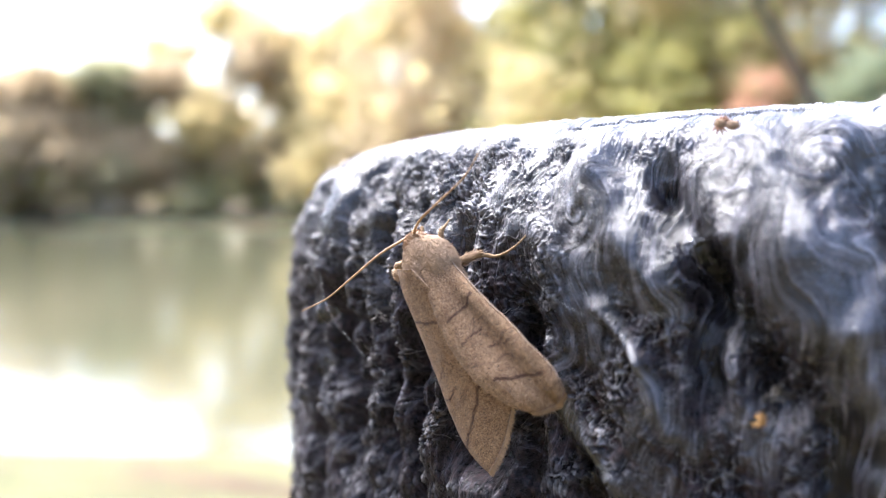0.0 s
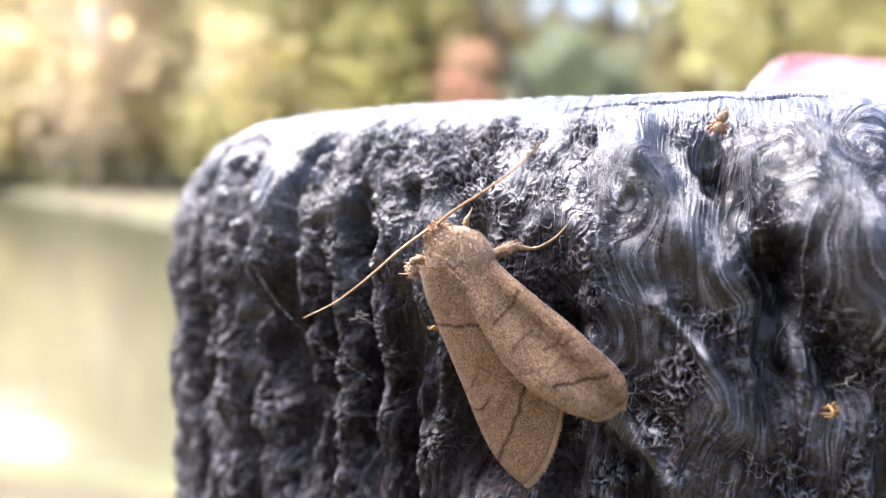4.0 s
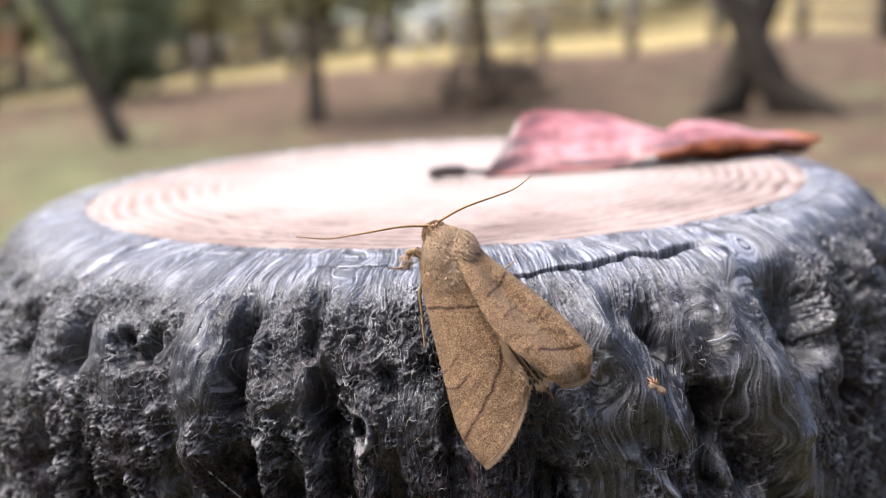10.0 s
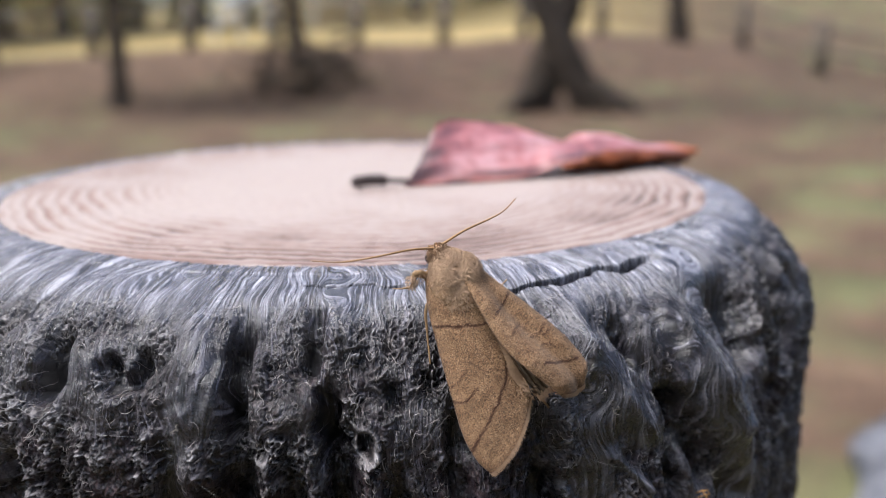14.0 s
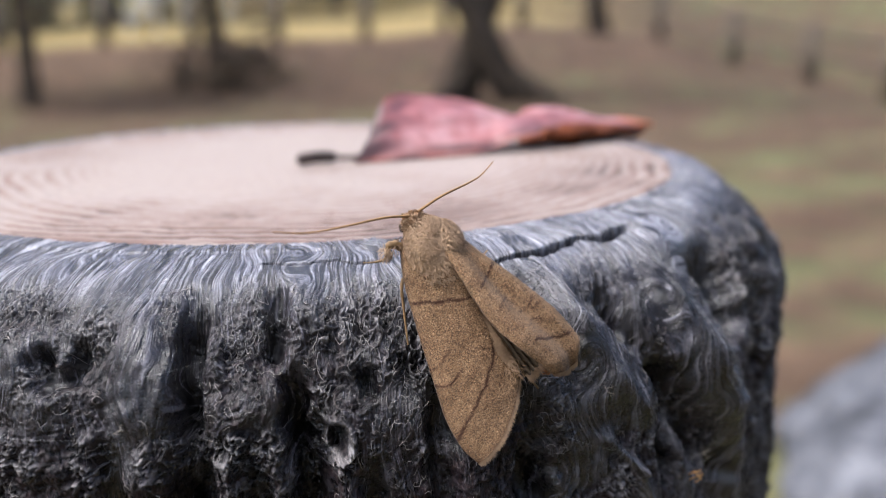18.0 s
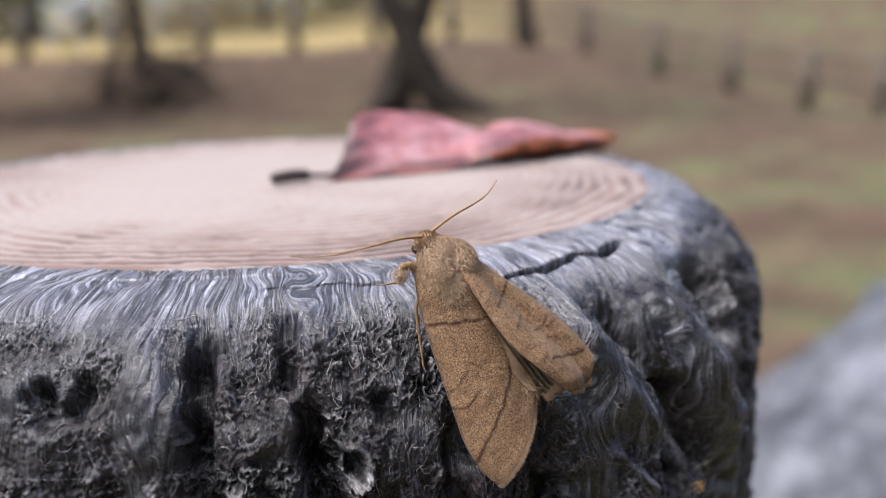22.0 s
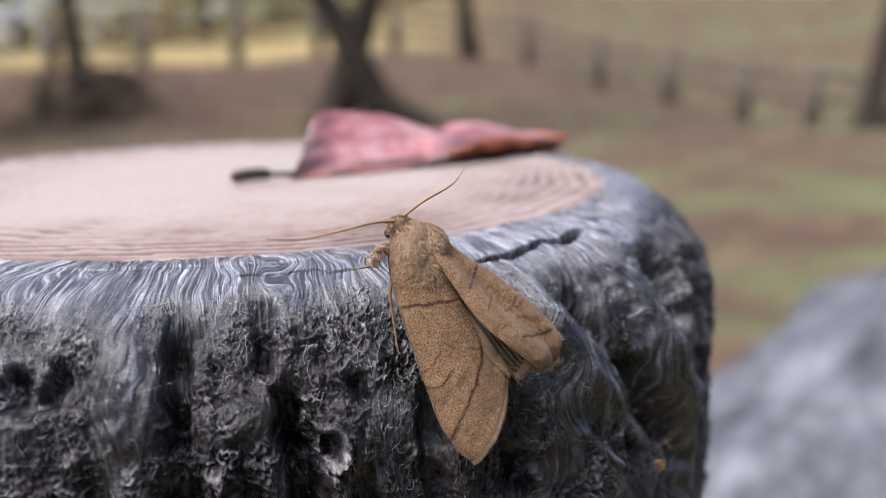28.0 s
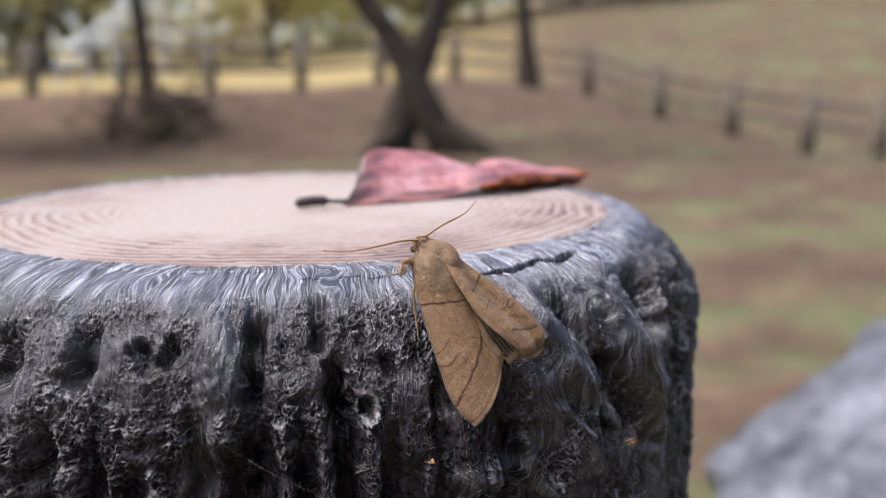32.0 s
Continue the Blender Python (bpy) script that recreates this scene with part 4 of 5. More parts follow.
# ---- the red leaf on the sawn face ----
def red_leaf():
    lf = thing("fallen_leaf", "curled dry red autumn leaf with serrated orange edges on the post", "leaf", (0.058, 0.124, top_z(0.058, 0.124) + 0.0004))
    rows, cols = 90, 46
    s, w = np.linspace(0, 1, rows), np.linspace(0, 1, cols)
    # the near edge lies on the wood, the far edge stands up and leans back
    near = interp_line([(-3.0, 1.6, 0), (7, -7.0, 0.1), (15, -14.0, 0.5), (20, -17.0, 2.3), (36, -24.5, 2.6), (53, -31.5, 1.6)], s)
    far = interp_line([(6.0, 3.2, 6.5), (9.5, 3.0, 9.3), (17, 0.5, 9.4), (25, -4.5, 8.0), (31, -9.0, 5.4), (33.5, -10.5, 4.7), (37, -12, 6.2), (42, -17, 5.9), (46, -22, 3.6), (50, -27, 3.4), (54, -31, 2.4)], s)
    S, W = np.meshgrid(s, w, indexing="ij")
    P = near[:, None, :] * (1 - w)[None, :, None] + far[:, None, :] * w[None, :, None]
    teeth = 0.55 * np.abs(((S * 23) % 1) - 0.5) * (np.exp(-W / 0.05) - np.exp(-(1 - W) / 0.05))
    P[..., 2] += 1.1 * np.sin(math.pi * W) * np.sin(math.pi * np.clip(S, 0.05, 0.95)) + 0.5 * fbm(S * 7, W * 4, 3, 3) * sstep(0, 0.2, W)
    P[..., 1] += teeth * 2 - 0.6 * np.sin(math.pi * W)
    vein = np.zeros_like(S)
    for k in range(9):
        vein = np.maximum(vein, 0.22 * np.exp(-((S - 0.05 - k * 0.105 - 0.14 * np.abs(W - 0.45)) / 0.008) ** 2))
    vein = np.maximum(vein, 0.55 * np.exp(-((W - 0.45) / 0.02) ** 2))
    edge = np.clip(np.exp(-(1 - W) / 0.06) * 0.4 + sstep(0.84, 0.95, S) * 0.9 + 0.4 * np.exp(-W / 0.08), 0, 1)
    burnt = np.clip(np.exp(-W / 0.07) * (0.45 + 0.8 * vnoise(S * 14, W * 2, 6)) + 0.9 * np.exp(-S / 0.03) * (0.4 + vnoise(W * 6, S, 8)), 0, 1)
    # withered streaks along the blade and a ragged dark end
    burnt = np.clip(burnt + 0.75 * sstep(0.06, 0.5, fbm(S * 5 + W * 2, W * 9, 4, 17)) + 0.9 * sstep(0.10 + 0.10 * vnoise(W * 5, S * 2, 18), 0.0, S), 0, 0.9)
    P[..., 2] += 0.18 * vein
    top = P.reshape(-1, 3) * 0.001
    n = rows * cols
    f = grid_faces(rows, cols)
    low = top - np.array([0, -0.0001, 0.00018])
    e = np.array([i * cols for i in range(rows)] + [(rows - 1) * cols + j for j in range(1, cols)] + [i * cols + cols - 1 for i in range(rows - 2, -1, -1)] + list(range(cols - 2, 0, -1)))
    faces = np.concatenate([f, f[:, ::-1] + n, np.stack([e, e + n, np.roll(e, -1) + n, np.roll(e, -1)], -1)])
    raw("leaf_blade", np.concatenate([top, low]), faces, LEAF, lf, "red leaf blade with dark veins", floats={"edge": np.tile(edge.ravel(), 2), "burnt": np.tile(burnt.ravel(), 2), "vein": np.tile(vein.ravel(), 2)})
    # the near margin rolls under, brown and torn
    s2, a2 = np.linspace(0.42, 0.97, 60), np.linspace(0, 1.5 * math.pi, 12)
    mid = interp_line([(0.0, -0.5, 0), (8, -7.5, 0.1), (15, -14.0, 0.5), (20, -17.0, 2.3), (36, -24.5, 2.6), (53, -31.5, 1.6)], s2)
    S, A = np.meshgrid(s2, a2, indexing="ij")
    rad = 2.0 * np.sin(math.pi * np.clip((S - 0.40) / 0.6, 0, 1)) ** 0.6 * (1 + 0.55 * fbm(S * 19, A * 0.8, 3, 4))
    roll = np.stack([mid[:, None, 0] - 0.55 * rad * np.cos(A), mid[:, None, 1] - 0.8 * rad * np.cos(A), mid[:, None, 2] - 0.7 + 0.9 * rad * np.sin(A)], -1) * 0.001
    raw("rolled_margin", roll.reshape(-1, 3), grid_faces(60, 12), LEAF_BACK, lf, "rolled orange-brown leaf margin")
    tube("leaf_stalk", smooth_path([(-8.5, 9.0, 0.7), (-5.5, 6.6, 1.0), (-2.5, 3.0, 0.7), (2, -0.5, 0.6)], 20) * 0.001, [0.00095 if 0 < k < 10 else 0.0004 for k in range(20)], STALK, lf, "black leaf stalk", 8)
    return lf


red_leaf()


# ---- bits on the post ----
def threads():
    for a0, z0, a1, z1, sagging in ((-172, 0.5890, -160, 0.5870, 0.4), (-128, 0.5835, -119, 0.5825, 1.6), (-156, 0.5830, -143, 0.5735, 0.3), (-156, 0.5920, -147, 0.5960, 0.3), (-151, 0.5955, -143, 0.5985, 0.2), (-111, 0.5890, -103, 0.5905, 0.3)):
        pts = []
        for k in np.linspace(0, 1, 24):
            p = on_post(a0 + (a1 - a0) * k, z0 + (z1 - z0) * k - sagging * 0.001 * math.sin(math.pi * k), 0.0012 + 0.0012 * math.sin(math.pi * k))
            pts.append(p)
        ob = tube("silk_thread", pts, [0.000006] * 24, SILK, None, "", 5)
        tagged(ob, "fine grey spider silk strand across the post", "silk thread", "silk strands on the post")


def flakes():
    rng = random.Random(7)
    for deg, z, long, mat, label in ((-157.2, 0.5885, 1.6, DEBRIS, "pale papery flake stuck to the post"), (-144.5, 0.5800, 2.6, DEBRIS, "ragged grey fibre stuck to the post"), (-114.6, 0.5748, 1.8, ORANGE_BIT, "small orange husk on the post"),
                                     (-113.6, 0.5772, 2.2, DEBRIS, "pale torn fibre on the post"), (-112.0, 0.5665, 2.6, DEBRIS, "pale torn fibre on the post"), (-138.5, 0.5790, 0.7, ORANGE_BIT, "small orange husk on the post"), (-129.0, 0.5905, 1.6, DEBRIS, "pale torn fibre on the post"), (-124.5, 0.5875, 1.8, DEBRIS, "pale torn fibre on the post")):
        pieces = []
        for k in range(3):
            d0, z0 = deg + rng.uniform(-0.3, 0.3), z + rng.uniform(-0.0003, 0.0003)
            pts = [on_post(d0 + rng.uniform(-0.5, 0.5) * q * long, z0 - q * long * 0.0006, 0.0006 + 0.0007 * math.sin(3 * q + k)) for q in np.linspace(0, 1, 7)]
            pieces.append(tube_arrays(pts, [k2 * (1.0 if mat is ORANGE_BIT else 0.4) for k2 in (0.00003, 0.00008, 0.0001, 0.00009, 0.00007, 0.00004, 0.00002)], 6))
        v, f = join_arrays(pieces)
        root = on_post(deg, z)
        ob = tagged(raw("fibre_flake", v - np.array(root), f, mat), label, "flake", "flakes on the post")
        ob.location = root


threads()
flakes()


# ---- ground and pond ----
SHORE = [(-150, 6), (-60, 5), (-26, 3.6), (-10, 3.2), (0, 2.7), (8, 2.6), (13, 3.0), (16, 4.3), (13, 6.0), (8, 8.2), (3, 12.5), (0, 17), (-5, 30), (-9, 48), (-25, 53), (-45, 60), (-80, 60), (-110, 40), (-140, 20)]
SHORE_XY = np.array([(d * math.sin(radians(a)), d * math.cos(radians(a))) for a, d in SHORE])
FENCE_LINE = [(20, 20, 0.1), (27, 18.5, 0.3), (32, 17.8, 0.4), (37.5, 17.2, 0.5), (43, 17, 0.6), (48, 16.8, 0.64), (53.1, 16.6, 0.64), (58.6, 16.8, 0.66), (63.6, 17.6, 0.78), (68.4, 18.6, 0.86), (72.6, 18.8, 0.75),
              (76.8, 18.2, 0.58), (81.2, 16.2, 0.14), (85.5, 15.5, -0.1), (89.9, 14.9, -0.3), (93.8, 14.3, -0.38), (98, 13.9, -0.45), (102.5, 13.6, -0.5)]


def pond_depth(x, y):
    """Metres inside the shore, minus outside."""
    px, py = SHORE_XY[:, 0], SHORE_XY[:, 1]
    inside = np.zeros(x.shape, bool)
    best = np.full(x.shape, 1e9)
    for i in range(len(px)):
        x0, y0, x1, y1 = px[i - 1], py[i - 1], px[i], py[i]
        dx, dy = x1 - x0, y1 - y0
        k = np.clip(((x - x0) * dx + (y - y0) * dy) / (dx * dx + dy * dy), 0, 1)
        best = np.minimum(best, np.hypot(x - x0 - k * dx, y - y0 - k * dy))
        with np.errstate(divide="ignore", invalid="ignore"):
            hit = ((y0 > y) != (y1 > y)) & (x < (x1 - x0) * (y - y0) / (y1 - y0 + 1e-12) + x0)
        inside ^= hit
    return np.where(inside, best, -best)


def ground_z(x, y):
    x, y = np.asarray(x, float), np.asarray(y, float)
    r, az = np.hypot(x, y), np.degrees(np.arctan2(x, y))
    fa, fd, fz = zip(*FENCE_LINE)
    rise = np.interp(az, (-180, 8) + fa + (125, 180), (0, 0) + fz + (0, 0))
    d = np.interp(az, fa, fd)
    z = rise * sstep(8.0, d - 1.2, r)
    slope = np.interp(az, (-180, 0, 20, 60, 75, 90, 110, 150, 180), (0, 0.0, 0.03, 0.07, 0.13, 0.17, 0.17, 0.03, 0))
    z = z + slope * np.clip(r - d - 0.8, 0, 70)
    z = z + 0.02 * fbm(x / 1.3, y / 1.3, 3, 5) * sstep(0.3, 1.5, r) + 0.25 * fbm(x / 14, y / 14, 2, 9) * sstep(20, 40, r)
    p = pond_depth(x, y)
    z = np.where(p > -1.4, z * sstep(0, 1.4, -p) - 0.29 * sstep(-1.3, 0.15, p) - 0.5 * sstep(0, 1.5, p), z)
    far = sstep(40, 62, r) * (1 - sstep(5, 25, np.abs(az + 30) - 40))
    return z + np.where(p < -2, 0.8 * far, 0)


def lay_ground():
    r = np.concatenate([[0.0], np.geomspace(0.05, 2.0, 26), np.linspace(2.15, 24, 150), np.geomspace(24.6, 900, 60)])
    a = np.radians(np.linspace(-180, 180, 361)[:-1])
    R, A = np.meshgrid(r, a, indexing="ij")
    X, Y = R * np.sin(A), R * np.cos(A)
    Z = ground_z(X, Y)
    az = np.degrees(A)
    p = pond_depth(X, Y)
    fd = np.interp(az, *list(zip(*FENCE_LINE))[:2])
    lawn = 0.28 + 0.38 * sstep(-4.5, -0.4, p) + 0.10 * sstep(60, 85, az) * (1 - sstep(10, 15, R)) + 0.16 * sstep(0, 4, R - fd) * sstep(70, 85, az) - 0.4 * sstep(0.3, 0.9, (R - 7.5) / np.maximum(fd - 7.5, 1)) * (1 - sstep(70, 85, az)) * sstep(30, 40, az) * (R < fd)
    dry = sstep(0.5, 3.0, R - fd) * sstep(4, 16, az) * (1 - 0.92 * sstep(62, 78, az))
    f = grid_faces(len(r), len(a), True)
    ob = raw("ground", np.stack([X, Y, Z], -1).reshape(-1, 3), f[:, ::-1], GROUND, None, floats={"lawn": lawn.ravel(), "dry": dry.ravel()})
    tagged(ob, "leaf-littered park ground with patchy grass round a pond", "ground", kind="structure")
    n = 60
    bm = bmesh.new()
    bmesh.ops.create_grid(bm, x_segments=n, y_segments=n, size=75)
    bmesh.ops.translate(bm, verts=bm.verts, vec=(-25, 45, -0.27))
    tagged(part("water", bm, WATER), "still green pond reflecting sky and trees", "water", kind="structure")


lay_ground()


# ---- trees ----
def polar(az, d, dz=0.0):
    x, y = d * math.sin(radians(az)), d * math.cos(radians(az))
    return Vector((x, y, float(ground_z(x, y)) + dz))


def crown_arrays(rng, clumps, count, size):
    """Folded leaf sprays scattered round clump centres, in an uneven outline with gaps."""
    verts = np.empty((count * 4, 3), np.float32)
    for k in range(count):
        c, rad = clumps[rng.randrange(len(clumps))]
        d = Vector((rng.gauss(0, 1), rng.gauss(0, 1), rng.gauss(0, 0.8)))
        p = c + d * (rad * 0.52)
        u = Vector((rng.gauss(0, 1), rng.gauss(0, 1), rng.gauss(0, 0.6))).normalized()
        w = u.orthogonal().normalized()
        s = size * rng.uniform(0.5, 1.25)
        verts[k * 4:k * 4 + 4] = [p - u * s, p + w * s * 0.55 + Vector((0, 0, s * 0.15)), p + u * s, p - w * s * 0.55 + Vector((0, 0, s * 0.15))]
    return verts, np.arange(count * 4).reshape(-1, 4)


def tree(name, place, height, girth, crown, leaves, label, seed, lean=(0, 0), count=1500, leaf=0.22, start=0.35, bark=None, group=""):
    """A tapered trunk with limbs and a crown of leaf sprays. crown: its radius; start: where the crown begins."""
    rng = random.Random(seed)
    t = thing(name, label, "tree", place, group)
    top = Vector((lean[0], lean[1], height * 0.8))
    line = [Vector((0, 0, -0.15)), Vector((lean[0] * 0.22 + rng.uniform(-.1, .1) * girth * 3, lean[1] * 0.22, height * 0.22)), Vector((lean[0] * 0.55, lean[1] * 0.55 + rng.uniform(-.1, .1) * girth * 3, height * 0.5)), top]
    pts = smooth_path([tuple(v) for v in line], 16)
    pieces = [tube_arrays(pts, [girth * (1.35 if k == 0 else 1.12 if k == 1 else 1 - 0.75 * k / 15) for k in range(16)], 9)]
    clumps = []
    for k in range(9):
        a, h = rng.uniform(0, 6.28), rng.uniform(start, 0.78)
        p = Vector(pts[min(15, int(h / 0.8 * 15))])
        reach = crown * rng.uniform(0.55, 0.95)
        q = p + Vector((math.cos(a) * reach, math.sin(a) * reach, height * rng.uniform(0.05, 0.2)))
        tube("limb", smooth_path([tuple(p), tuple((p + q) / 2 + Vector((0, 0, 0.04 * height))), tuple(q)], 7), [girth * 0.36 * (1 - 0.13 * j) for j in range(7)], bark or TRUNK, t, "", 6)
        clumps += [(q, crown * rng.uniform(0.3, 0.5)), ((p + q) / 2 + Vector((0, 0, height * 0.06)), crown * rng.uniform(0.28, 0.45))]
    clumps += [(top + Vector((rng.uniform(-.4, .4) * crown, rng.uniform(-.4, .4) * crown, height * 0.08)), crown * 0.45) for k in range(4)]
    v, f = join_arrays(pieces)
    raw("trunk", v, f, bark or TRUNK, t)
    if count:
        v, f = crown_arrays(rng, clumps, count, leaf)
        raw("crown", v, f, leaves, t, smooth=False)
    return t


def woods():
    kinds = {"y": (F_YELLOW, "yellow autumn tree beyond the pond"), "g": (F_GREEN, "green leafy park tree beyond the pond"), "o": (F_GOLD, "golden brown autumn tree beyond the pond"), "l": (F_LIME, "yellow-green autumn tree beyond the lawn"), "t": (F_TEAL, "dark evergreen tree beyond the lawn"), "r": (F_RED, "orange-red autumn tree beyond the lawn"), "b": (F_BROWN, "brown autumn tree on a slope")}
    rows = [(-50, 62, 10, "o"), (-43, 60, 10, "g"), (-36, 58, 9.2, "o"), (-30, 57, 8.8, "g"), (-25, 56, 8.2, "o"), (-21, 58, 8.8, "g"), (-17.5, 56, 8.6, "o"), (-14, 57, 13.5, "y"), (-10.5, 56, 11, "o"), (-7, 54, 11.5, "y"), (-4, 48, 12, "y"),
            (-1, 43, 14, "y"), (2, 38, 14, "o"), (5, 34, 13, "l"), (8, 30, 13, "y"), (11, 33, 14, "o"), (13.5, 28, 12, "l"), (16, 32, 13, "o"), (19, 27, 12, "y"), (22, 31, 14, "o"), (25, 34, 13, "l"), (29, 30, 13, "y"), (33, 34, 14, "l"), (36, 30, 11, "g"), (40, 36, 14, "l"), (44, 31, 12, "y"), (46.5, 38, 13, "g"),
            (57, 37, 14, "l"), (59, 46, 12, "y"), (64, 52, 12, "l"), (70, 55, 12, "b"), (76, 58, 12, "b"), (82, 54, 11, "o"), (88, 56, 12, "b"), (94, 52, 12, "o"), (101, 54, 12, "b")]
    for k, (az, d, h, c) in enumerate(rows):
        mat, label = kinds[c]
        near = d < 40
        tree("tree", polar(az, d), h, 0.22, h * 0.34, mat, label, 100 + k, count=4200 if near else 4600, leaf=0.26 if near else 0.38, start=0.12, bark=TRUNK_GREY, group="woods round the pond")


woods()


def unseen_grove():
    """Unseen trees added behind the path to darken what the post reflects."""
    for k in range(12):
        az = 142 + k * 9.5
        mat, label = F_EVERGREEN, "tall dense dark green tree added unseen to darken reflections"
        tree("unseen_tree", polar(az, (32.0 if k < 8 else 9.5) + 3.0 * (k * 0.618 % 1)), 12.0 + 2.5 * (k * 0.37 % 1), 0.25, 3.2, mat, label, 700 + k, count=3000, leaf=0.36, start=0.08, bark=TRUNK_GREY, group="trees behind the path")


unseen_grove()


def undergrowth():
    """Shrubs along the wood's edge, from the ground up to the lower branches."""
    edge = [(-55, 60), (-25, 56.5), (-10, 54), (-3, 46), (3, 43), (10, 36), (20, 34), (34, 37), (44, 37), (48, 40), (52, 42), (60, 52), (75, 64), (95, 60), (115, 58)]
    for k, (mat, what) in enumerate(((F_GREEN, "green"), (F_GOLD, "golden brown"), (F_BROWN, "brown"), (F_LIME, "yellow-green"))):
        rng = random.Random(500 + k)
        clumps = []
        for n in range(130):
            az = rng.uniform(-55, 115) if n < 85 else rng.uniform(-52, 0)
            d = np.interp(az, *zip(*edge)) + rng.uniform(-2, 5)
            clumps.append((polar(az, d, rng.uniform(0.2, 4.2) if k else rng.uniform(0.1, 2.6)), rng.uniform(1.2, 2.2)))
        v, f = crown_arrays(rng, clumps, 7500, 0.42)
        tagged(raw("undergrowth", v, f, mat, None, smooth=False), what + " shrubs at the edge of the woods", "undergrowth", kind="stuff")


undergrowth()


def near_trees():
    tree("leaning_tree", polar(27, 8.6), 5.0, 0.10, 1.6, F_RED, "leaning thin dark tree beside the pond", 301, lean=(-1.9, 0.9), count=200, leaf=0.10, start=0.68, bark=TRUNK_BROWN)
    tree("young_tree", polar(38.4, 9.6), 4.6, 0.11, 1.5, F_LIME, "small tree with yellow-green leaves", 302, count=1900, leaf=0.10, start=0.26, bark=TRUNK_BROWN)
    tree("slim_tree", polar(49.4, 12.2), 7.0, 0.12, 1.8, F_LIME, "slim dark tree by the fence", 303, lean=(-0.35, 0.2), count=500, leaf=0.13, start=0.5)
    tree("slope_tree", polar(73.2, 16.5), 9.0, 0.17, 2.2, F_BROWN, "dark tree on the leaf-covered slope", 304, lean=(-0.9, 0.8), count=400, leaf=0.16, start=0.55)
    tree("slope_tree", polar(96.5, 12.5), 8.0, 0.17, 2.0, F_BROWN, "dark leaning tree on the leaf-covered slope", 305, lean=(0.4, -1.4), count=300, leaf=0.16, start=0.55)
    # the tree whose two stems cross
    t = thing("crossed_tree", "dark tree with two crossing stems and spreading roots", "tree", polar(65.5, 8.8))
    across = Vector((math.cos(radians(65.5)), -math.sin(radians(65.5)), 0))
    back = Vector((math.sin(radians(65.5)), math.cos(radians(65.5)), 0))

    def limb(name, pts, rad):
        p = smooth_path([tuple(across * u + back * v + Vector((0, 0, w))) for u, v, w in pts], 22)
        tube(name, p, np.interp(np.linspace(0, 1, 22), np.linspace(0, 1, len(rad)), rad), TRUNK, t, "", 10)

    limb("stem", [(0.46, 0.0, -0.1), (0.24, 0, 0.22), (0.03, 0, 0.62), (-0.22, 0.05, 1.15), (-0.62, 0.1, 1.75), (-1.3, 0.3, 3.6)], [0.17, 0.18, 0.17, 0.13, 0.11, 0.06])
    limb("stem", [(-0.24, 0.12, -0.1), (-0.18, 0.1, 0.16), (-0.05, 0.12, 0.6), (0.14, 0.14, 1.1), (0.33, 0.2, 1.75), (0.8, 0.3, 3.6)], [0.22, 0.20, 0.17, 0.13, 0.11, 0.06])
    limb("root", [(0.30, -0.05, 0.25), (0.62, -0.15, 0.05), (0.95, -0.2, -0.12)], [0.13, 0.12, 0.05])
    limb("root", [(-0.2, 0.0, 0.2), (-0.42, -0.2, 0.02), (-0.6, -0.3, -0.12)], [0.11, 0.08, 0.04])
    rng = random.Random(9)
    clumps = [(across * rng.uniform(-2.4, 2.2) + back * rng.uniform(-1.2, 1.6) + Vector((0, 0, rng.uniform(3.2, 4.8))), 0.8) for k in range(12)]
    v, f = crown_arrays(rng, clumps, 900, 0.12)
    raw("crown", v, f, F_BROWN, t, "", smooth=False)


near_trees()


def bush(name, place, size, mat, label, seed, count=1400, leaf=0.09):
    rng = random.Random(seed)
    b = thing(name, label, "bush", place)
    clumps = []
    for k in range(26):
        d = Vector((rng.gauss(0, 1), rng.gauss(0, 1), rng.gauss(0, 1))).normalized()
        clumps.append((Vector((d.x * size[0] * 0.72, d.y * size[0] * 0.72, size[1] * (0.5 + 0.40 * d.z))), size[0] * 0.38))
    for k in range(5):
        c = clumps[k * 4][0]
        tube("stem", smooth_path([(0.03 * k, 0, -0.1), tuple(c * 0.5), tuple(c)], 6), [0.05 - 0.006 * j for j in range(6)], TRUNK, b, "", 6)
    v, f = crown_arrays(rng, clumps, count, leaf)
    raw("leaves", v, f, mat, b, smooth=False)
    return b


bush("round_evergreen", polar(26.6, 15), (1.05, 3.0), F_TEAL, "rounded dark green clipped evergreen on the lawn", 41, 2600, 0.11)
bush("low_bush", polar(49.4, 10.6), (1.0, 0.36), F_DARK, "low dark brown bush on the bank", 42, 600, 0.085)
tree("red_maple", polar(19.6, 15.5), 3.0, 0.08, 0.6, F_RED, "small orange-red maple near the pond", 44, count=420, leaf=0.10, start=0.30)


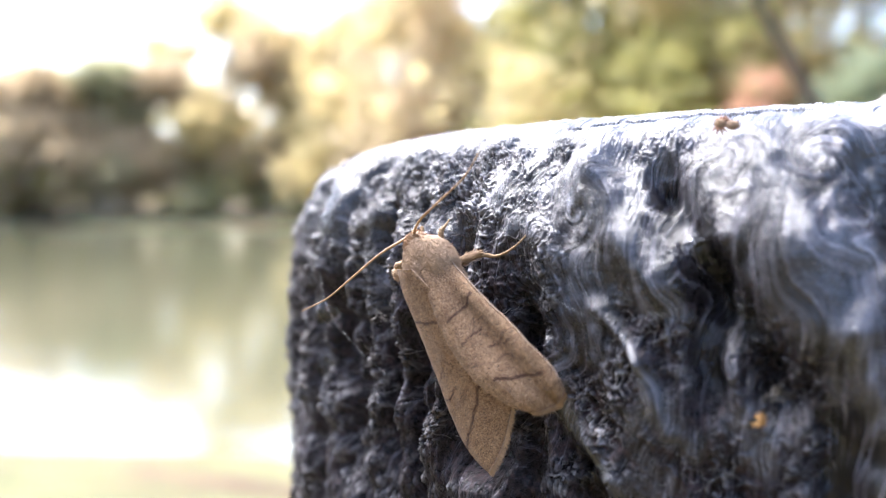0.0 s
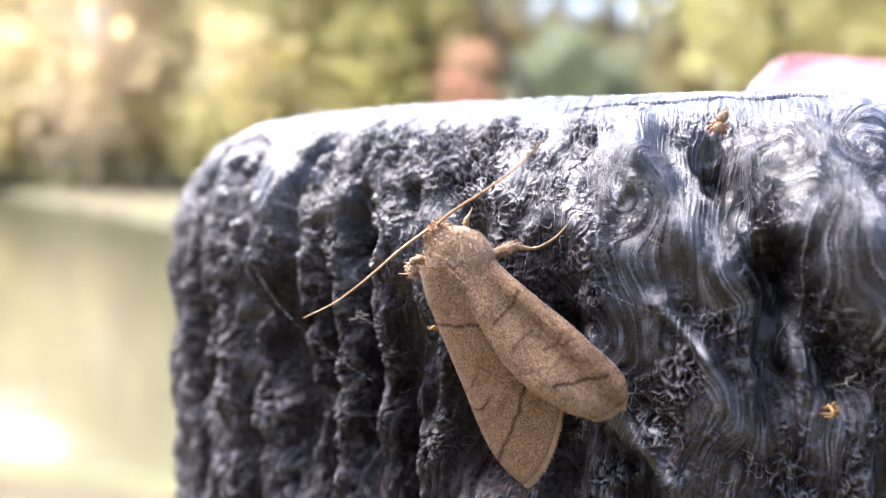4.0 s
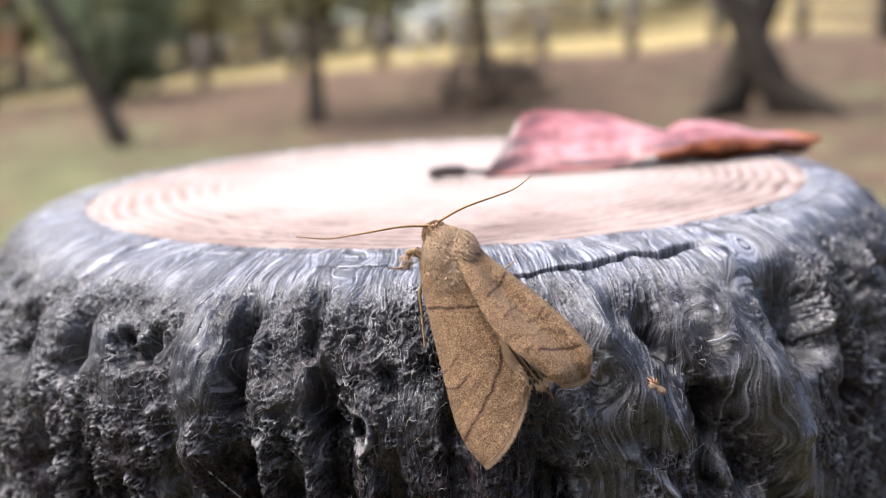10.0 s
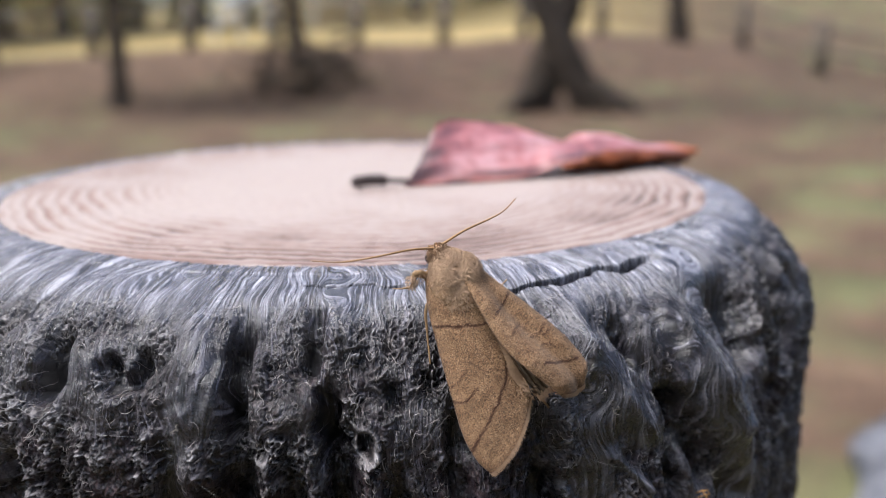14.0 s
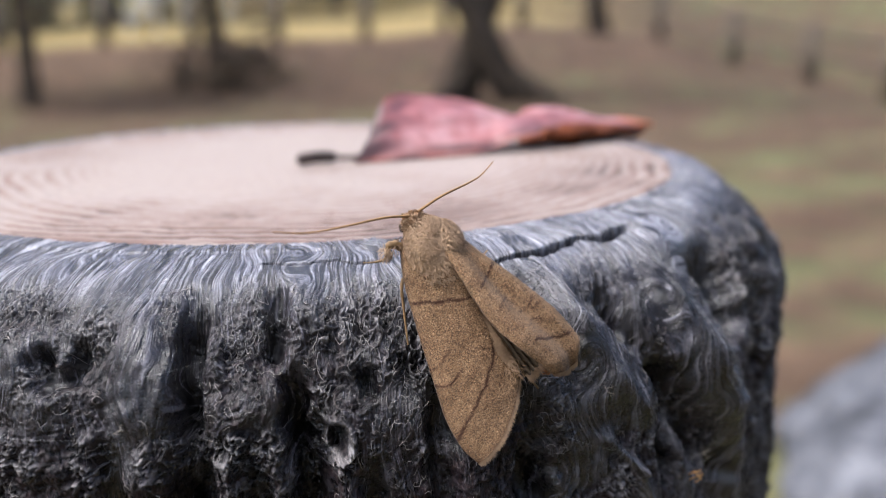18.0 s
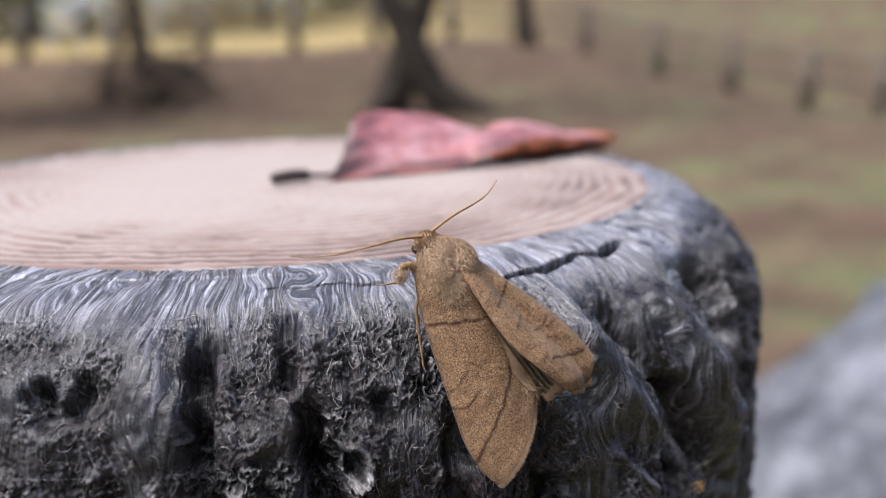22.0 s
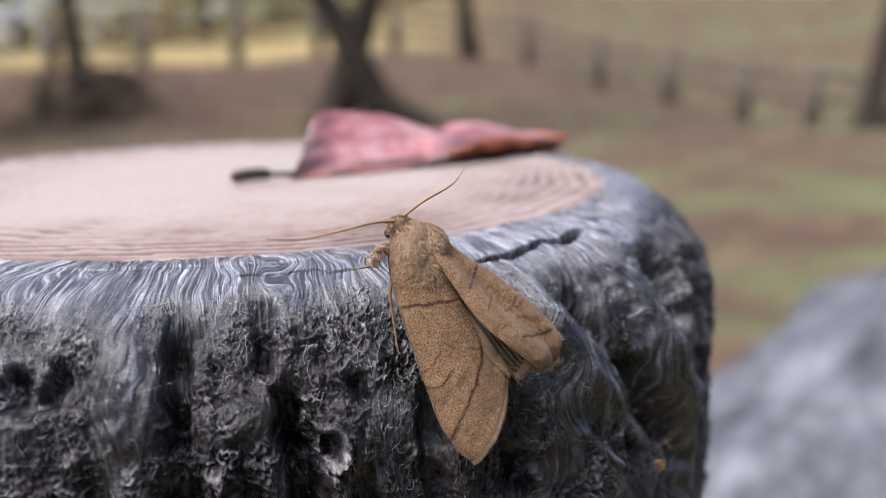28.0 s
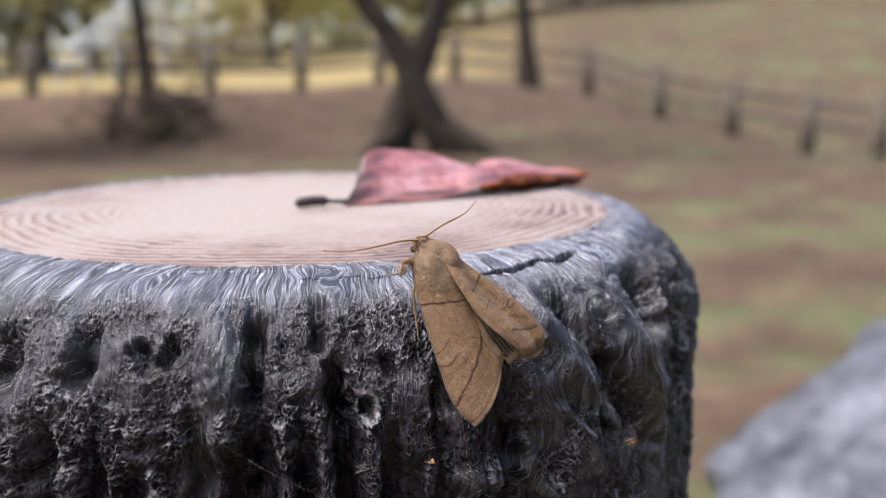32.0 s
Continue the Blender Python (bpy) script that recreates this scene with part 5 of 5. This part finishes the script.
# ---- fence, handrail, boulder ----
def fence():
    f = thing("park_fence", "low weathered wooden post and rail fence on the bank", "fence")
    pts = [polar(az, d) for az, d, z in FENCE_LINE]
    shared = None
    for k, p in enumerate(pts):
        if shared is None:
            bm = bmesh.new()
            bmesh.ops.create_cone(bm, cap_ends=True, segments=12, radius1=0.115, radius2=0.105, depth=1.1)
            bmesh.ops.translate(bm, verts=bm.verts, vec=(0, 0, 0.37))
            bmesh.ops.bevel(bm, geom=[e for e in bm.edges if all(v.co.z > 0.9 for v in e.verts)], offset=0.02, segments=2, affect="EDGES")
            ob = part("post", bm, FENCE, f)
            shared = ob.data
        else:
            ob = new("post", shared)
            ob.parent = f
        ob.location = p
    for a, b in zip(pts[:-1], pts[1:]):
        for h in (0.42, 0.76):
            tube("rail", [tuple(a + Vector((0, 0, h))), tuple((a + b) / 2 + Vector((0, 0, h - 0.01))), tuple(b + Vector((0, 0, h)))], [0.05, 0.048, 0.05], FENCE, f, "", 9)


fence()


def handrail():
    h = thing("stair_handrail", "pale grey sloping handrail on the lawn", "handrail")
    a, b = polar(44.5, 22, 0.25), polar(50.5, 25, 2.0)
    for k in range(2):
        off = Vector((0, 0, 0.35 * k))
        tube("bar", [tuple(a + off), tuple((a + b) / 2 + off), tuple(b + off)], [0.06] * 3, RAIL, h, "", 8)
    for k in range(5):
        p = a.lerp(b, k / 4)
        g = float(ground_z(p.x, p.y))
        tube("upright", [(p.x, p.y, g - 0.1), (p.x, p.y, (g + p.z) / 2), (p.x, p.y, p.z + 0.35)], [0.05] * 3, RAIL, h, "", 8)


handrail()


def boulder(place, size, seed, label, turn=0.0):
    bm = bmesh.new()
    bmesh.ops.create_icosphere(bm, subdivisions=6, radius=1.0)
    for v in bm.verts:
        n = v.co.copy()
        k = 1 + 0.16 * noise.noise(n * 1.6 + Vector((seed, 0, 0))) + 0.07 * noise.noise(n * 4.2 + Vector((0, seed, 0))) + 0.03 * noise.noise(n * 11) + 0.012 * noise.noise(n * 28)
        v.co = Vector((n.x * size[0], n.y * size[1], n.z * size[2])) * k
    ob = part("boulder", bm, ROCK)
    ob.location = place
    ob.rotation_euler = (0, 0, radians(turn))
    return tagged(ob, label, "boulder")


boulder((1.49, -1.0, 0.0), (0.75, 1.15, 0.395), 4, "large mottled grey boulder standing on the ground", 20)


# ---- movement ----
def motions():
    o0, o1 = Vector((0.0005, 0.0822, 0.5848)), Vector((0.0043, 0.0871, 0.6002))
    early, late = clinging(o0 + Vector((-0.0004, -0.0009, 0)), 30, -3, -121), clinging(o1, 19.5, 22)
    rows = [(0.0, early), (5.35, early)]
    for t, k in ((5.5, 0.28), (5.6, 0.5), (5.7, 0.80), (5.8, 1.02), (5.95, 1.0)):
        rows.append((t, clinging(o0.lerp(o1, k) + Vector((-0.72, -0.70, 0)) * 0.0022 * math.sin(math.pi * min(k, 1)), 30 - 10.5 * k, 22 * max(0, k * 1.6 - 0.6) - 3 * (1 - min(k, 1)), -121 - 14.8 * min(k, 1))))
    walk(MOTH, rows + [(32.0, late)])
    spread = [((-0.55, 3.6, 2.7), (-0.93, -0.08, 0.32), (-0.94, 0.28, 0.12)), ((0.4, 3.6, 2.7), (0.93, 0.14, 0.30), (0.85, 0.16, -0.42))]
    for ob, (root, a, b) in zip(ANTENNAE, spread):
        mid = (Vector(a) + Vector(b)) / 2 + Vector((0, 0.5, 0.25))
        walk(ob, [(0.0, aimed(root, a)), (5.35, aimed(root, a)), (5.55, aimed(root, mid)), (5.75, aimed(root, b)), (32.0, aimed(root, b))])
    # the wings shift as it settles on the rim
    shut = (pose(-0.0004, 0, 0.0010, 0, 2, -0.5), pose(0.0002, -0.0005, 0.0003, 0, -9, -4))
    for ob, folded in zip(WINGS, shut):
        walk(ob, [(0.0, folded), (5.45, folded), (5.7, pose(0, 0, 0)), (32.0, pose(0, 0, 0))])
    for k, ob in enumerate(LEGS):
        s = 1 if k % 2 else -1
        rest = {1: pose(0.0003, -0.0027, -0.0012), 3: pose(-0.0028, -0.0004, -0.0008)}.get(k, pose(0, 0, 0))
        walk(ob, [(0.0, pose(0, 0, 0)), (5.35, pose(0, 0, 0)), (5.5, pose(0, 0.0004, 0, 0, 0, 9 * s)), (5.6, pose(0, -0.0003, 0, 0, 0, -8 * s)), (5.7, pose(0, 0.0004, 0, 0, 0, 7 * s)), (5.9, rest), (32.0, rest)])

    def at(t, deg, z, turn, out=0.0):
        a = radians(deg)
        n = Vector((math.cos(a), math.sin(a), 0.35 if z > 0.592 else 0.05)).normalized()
        f = Vector((-math.sin(a), math.cos(a), 0)) * math.sin(radians(turn)) + Vector((0, 0, 1)) * math.cos(radians(turn))
        f = (f - n * f.dot(n)).normalized()
        return t, framed(f.cross(n), f, n, on_post(deg, z, 0.0006 + out))

    walk(SPIDER, [at(0.0, -117.4, 0.5968, -80), at(0.6, -118.0, 0.5966, -110), at(1.0, -118.7, 0.5962, -170), at(2.5, -119.0, 0.5958, -165), at(4.5, -121.5, 0.5958, -160), at(5.3, -123.2, 0.5955, -160), at(5.5, -123.7, 0.5948, -150), at(5.6, -123.0, 0.5946, -150, 0.001),
                  at(5.7, -121.5, 0.5885, -150, 0.003), at(5.85, -121.4, 0.5865, -120), at(6.5, -122.0, 0.5868, -100), at(9.0, -122.2, 0.5873, -90), at(10.0, -122.6, 0.5884, -60), at(11.0, -123.9, 0.5890, -60), at(11.6, -125.6, 0.5896, -70), at(12.2, -128.5, 0.5900, -70), at(32.0, -129.0, 0.5900, -70)])


motions()
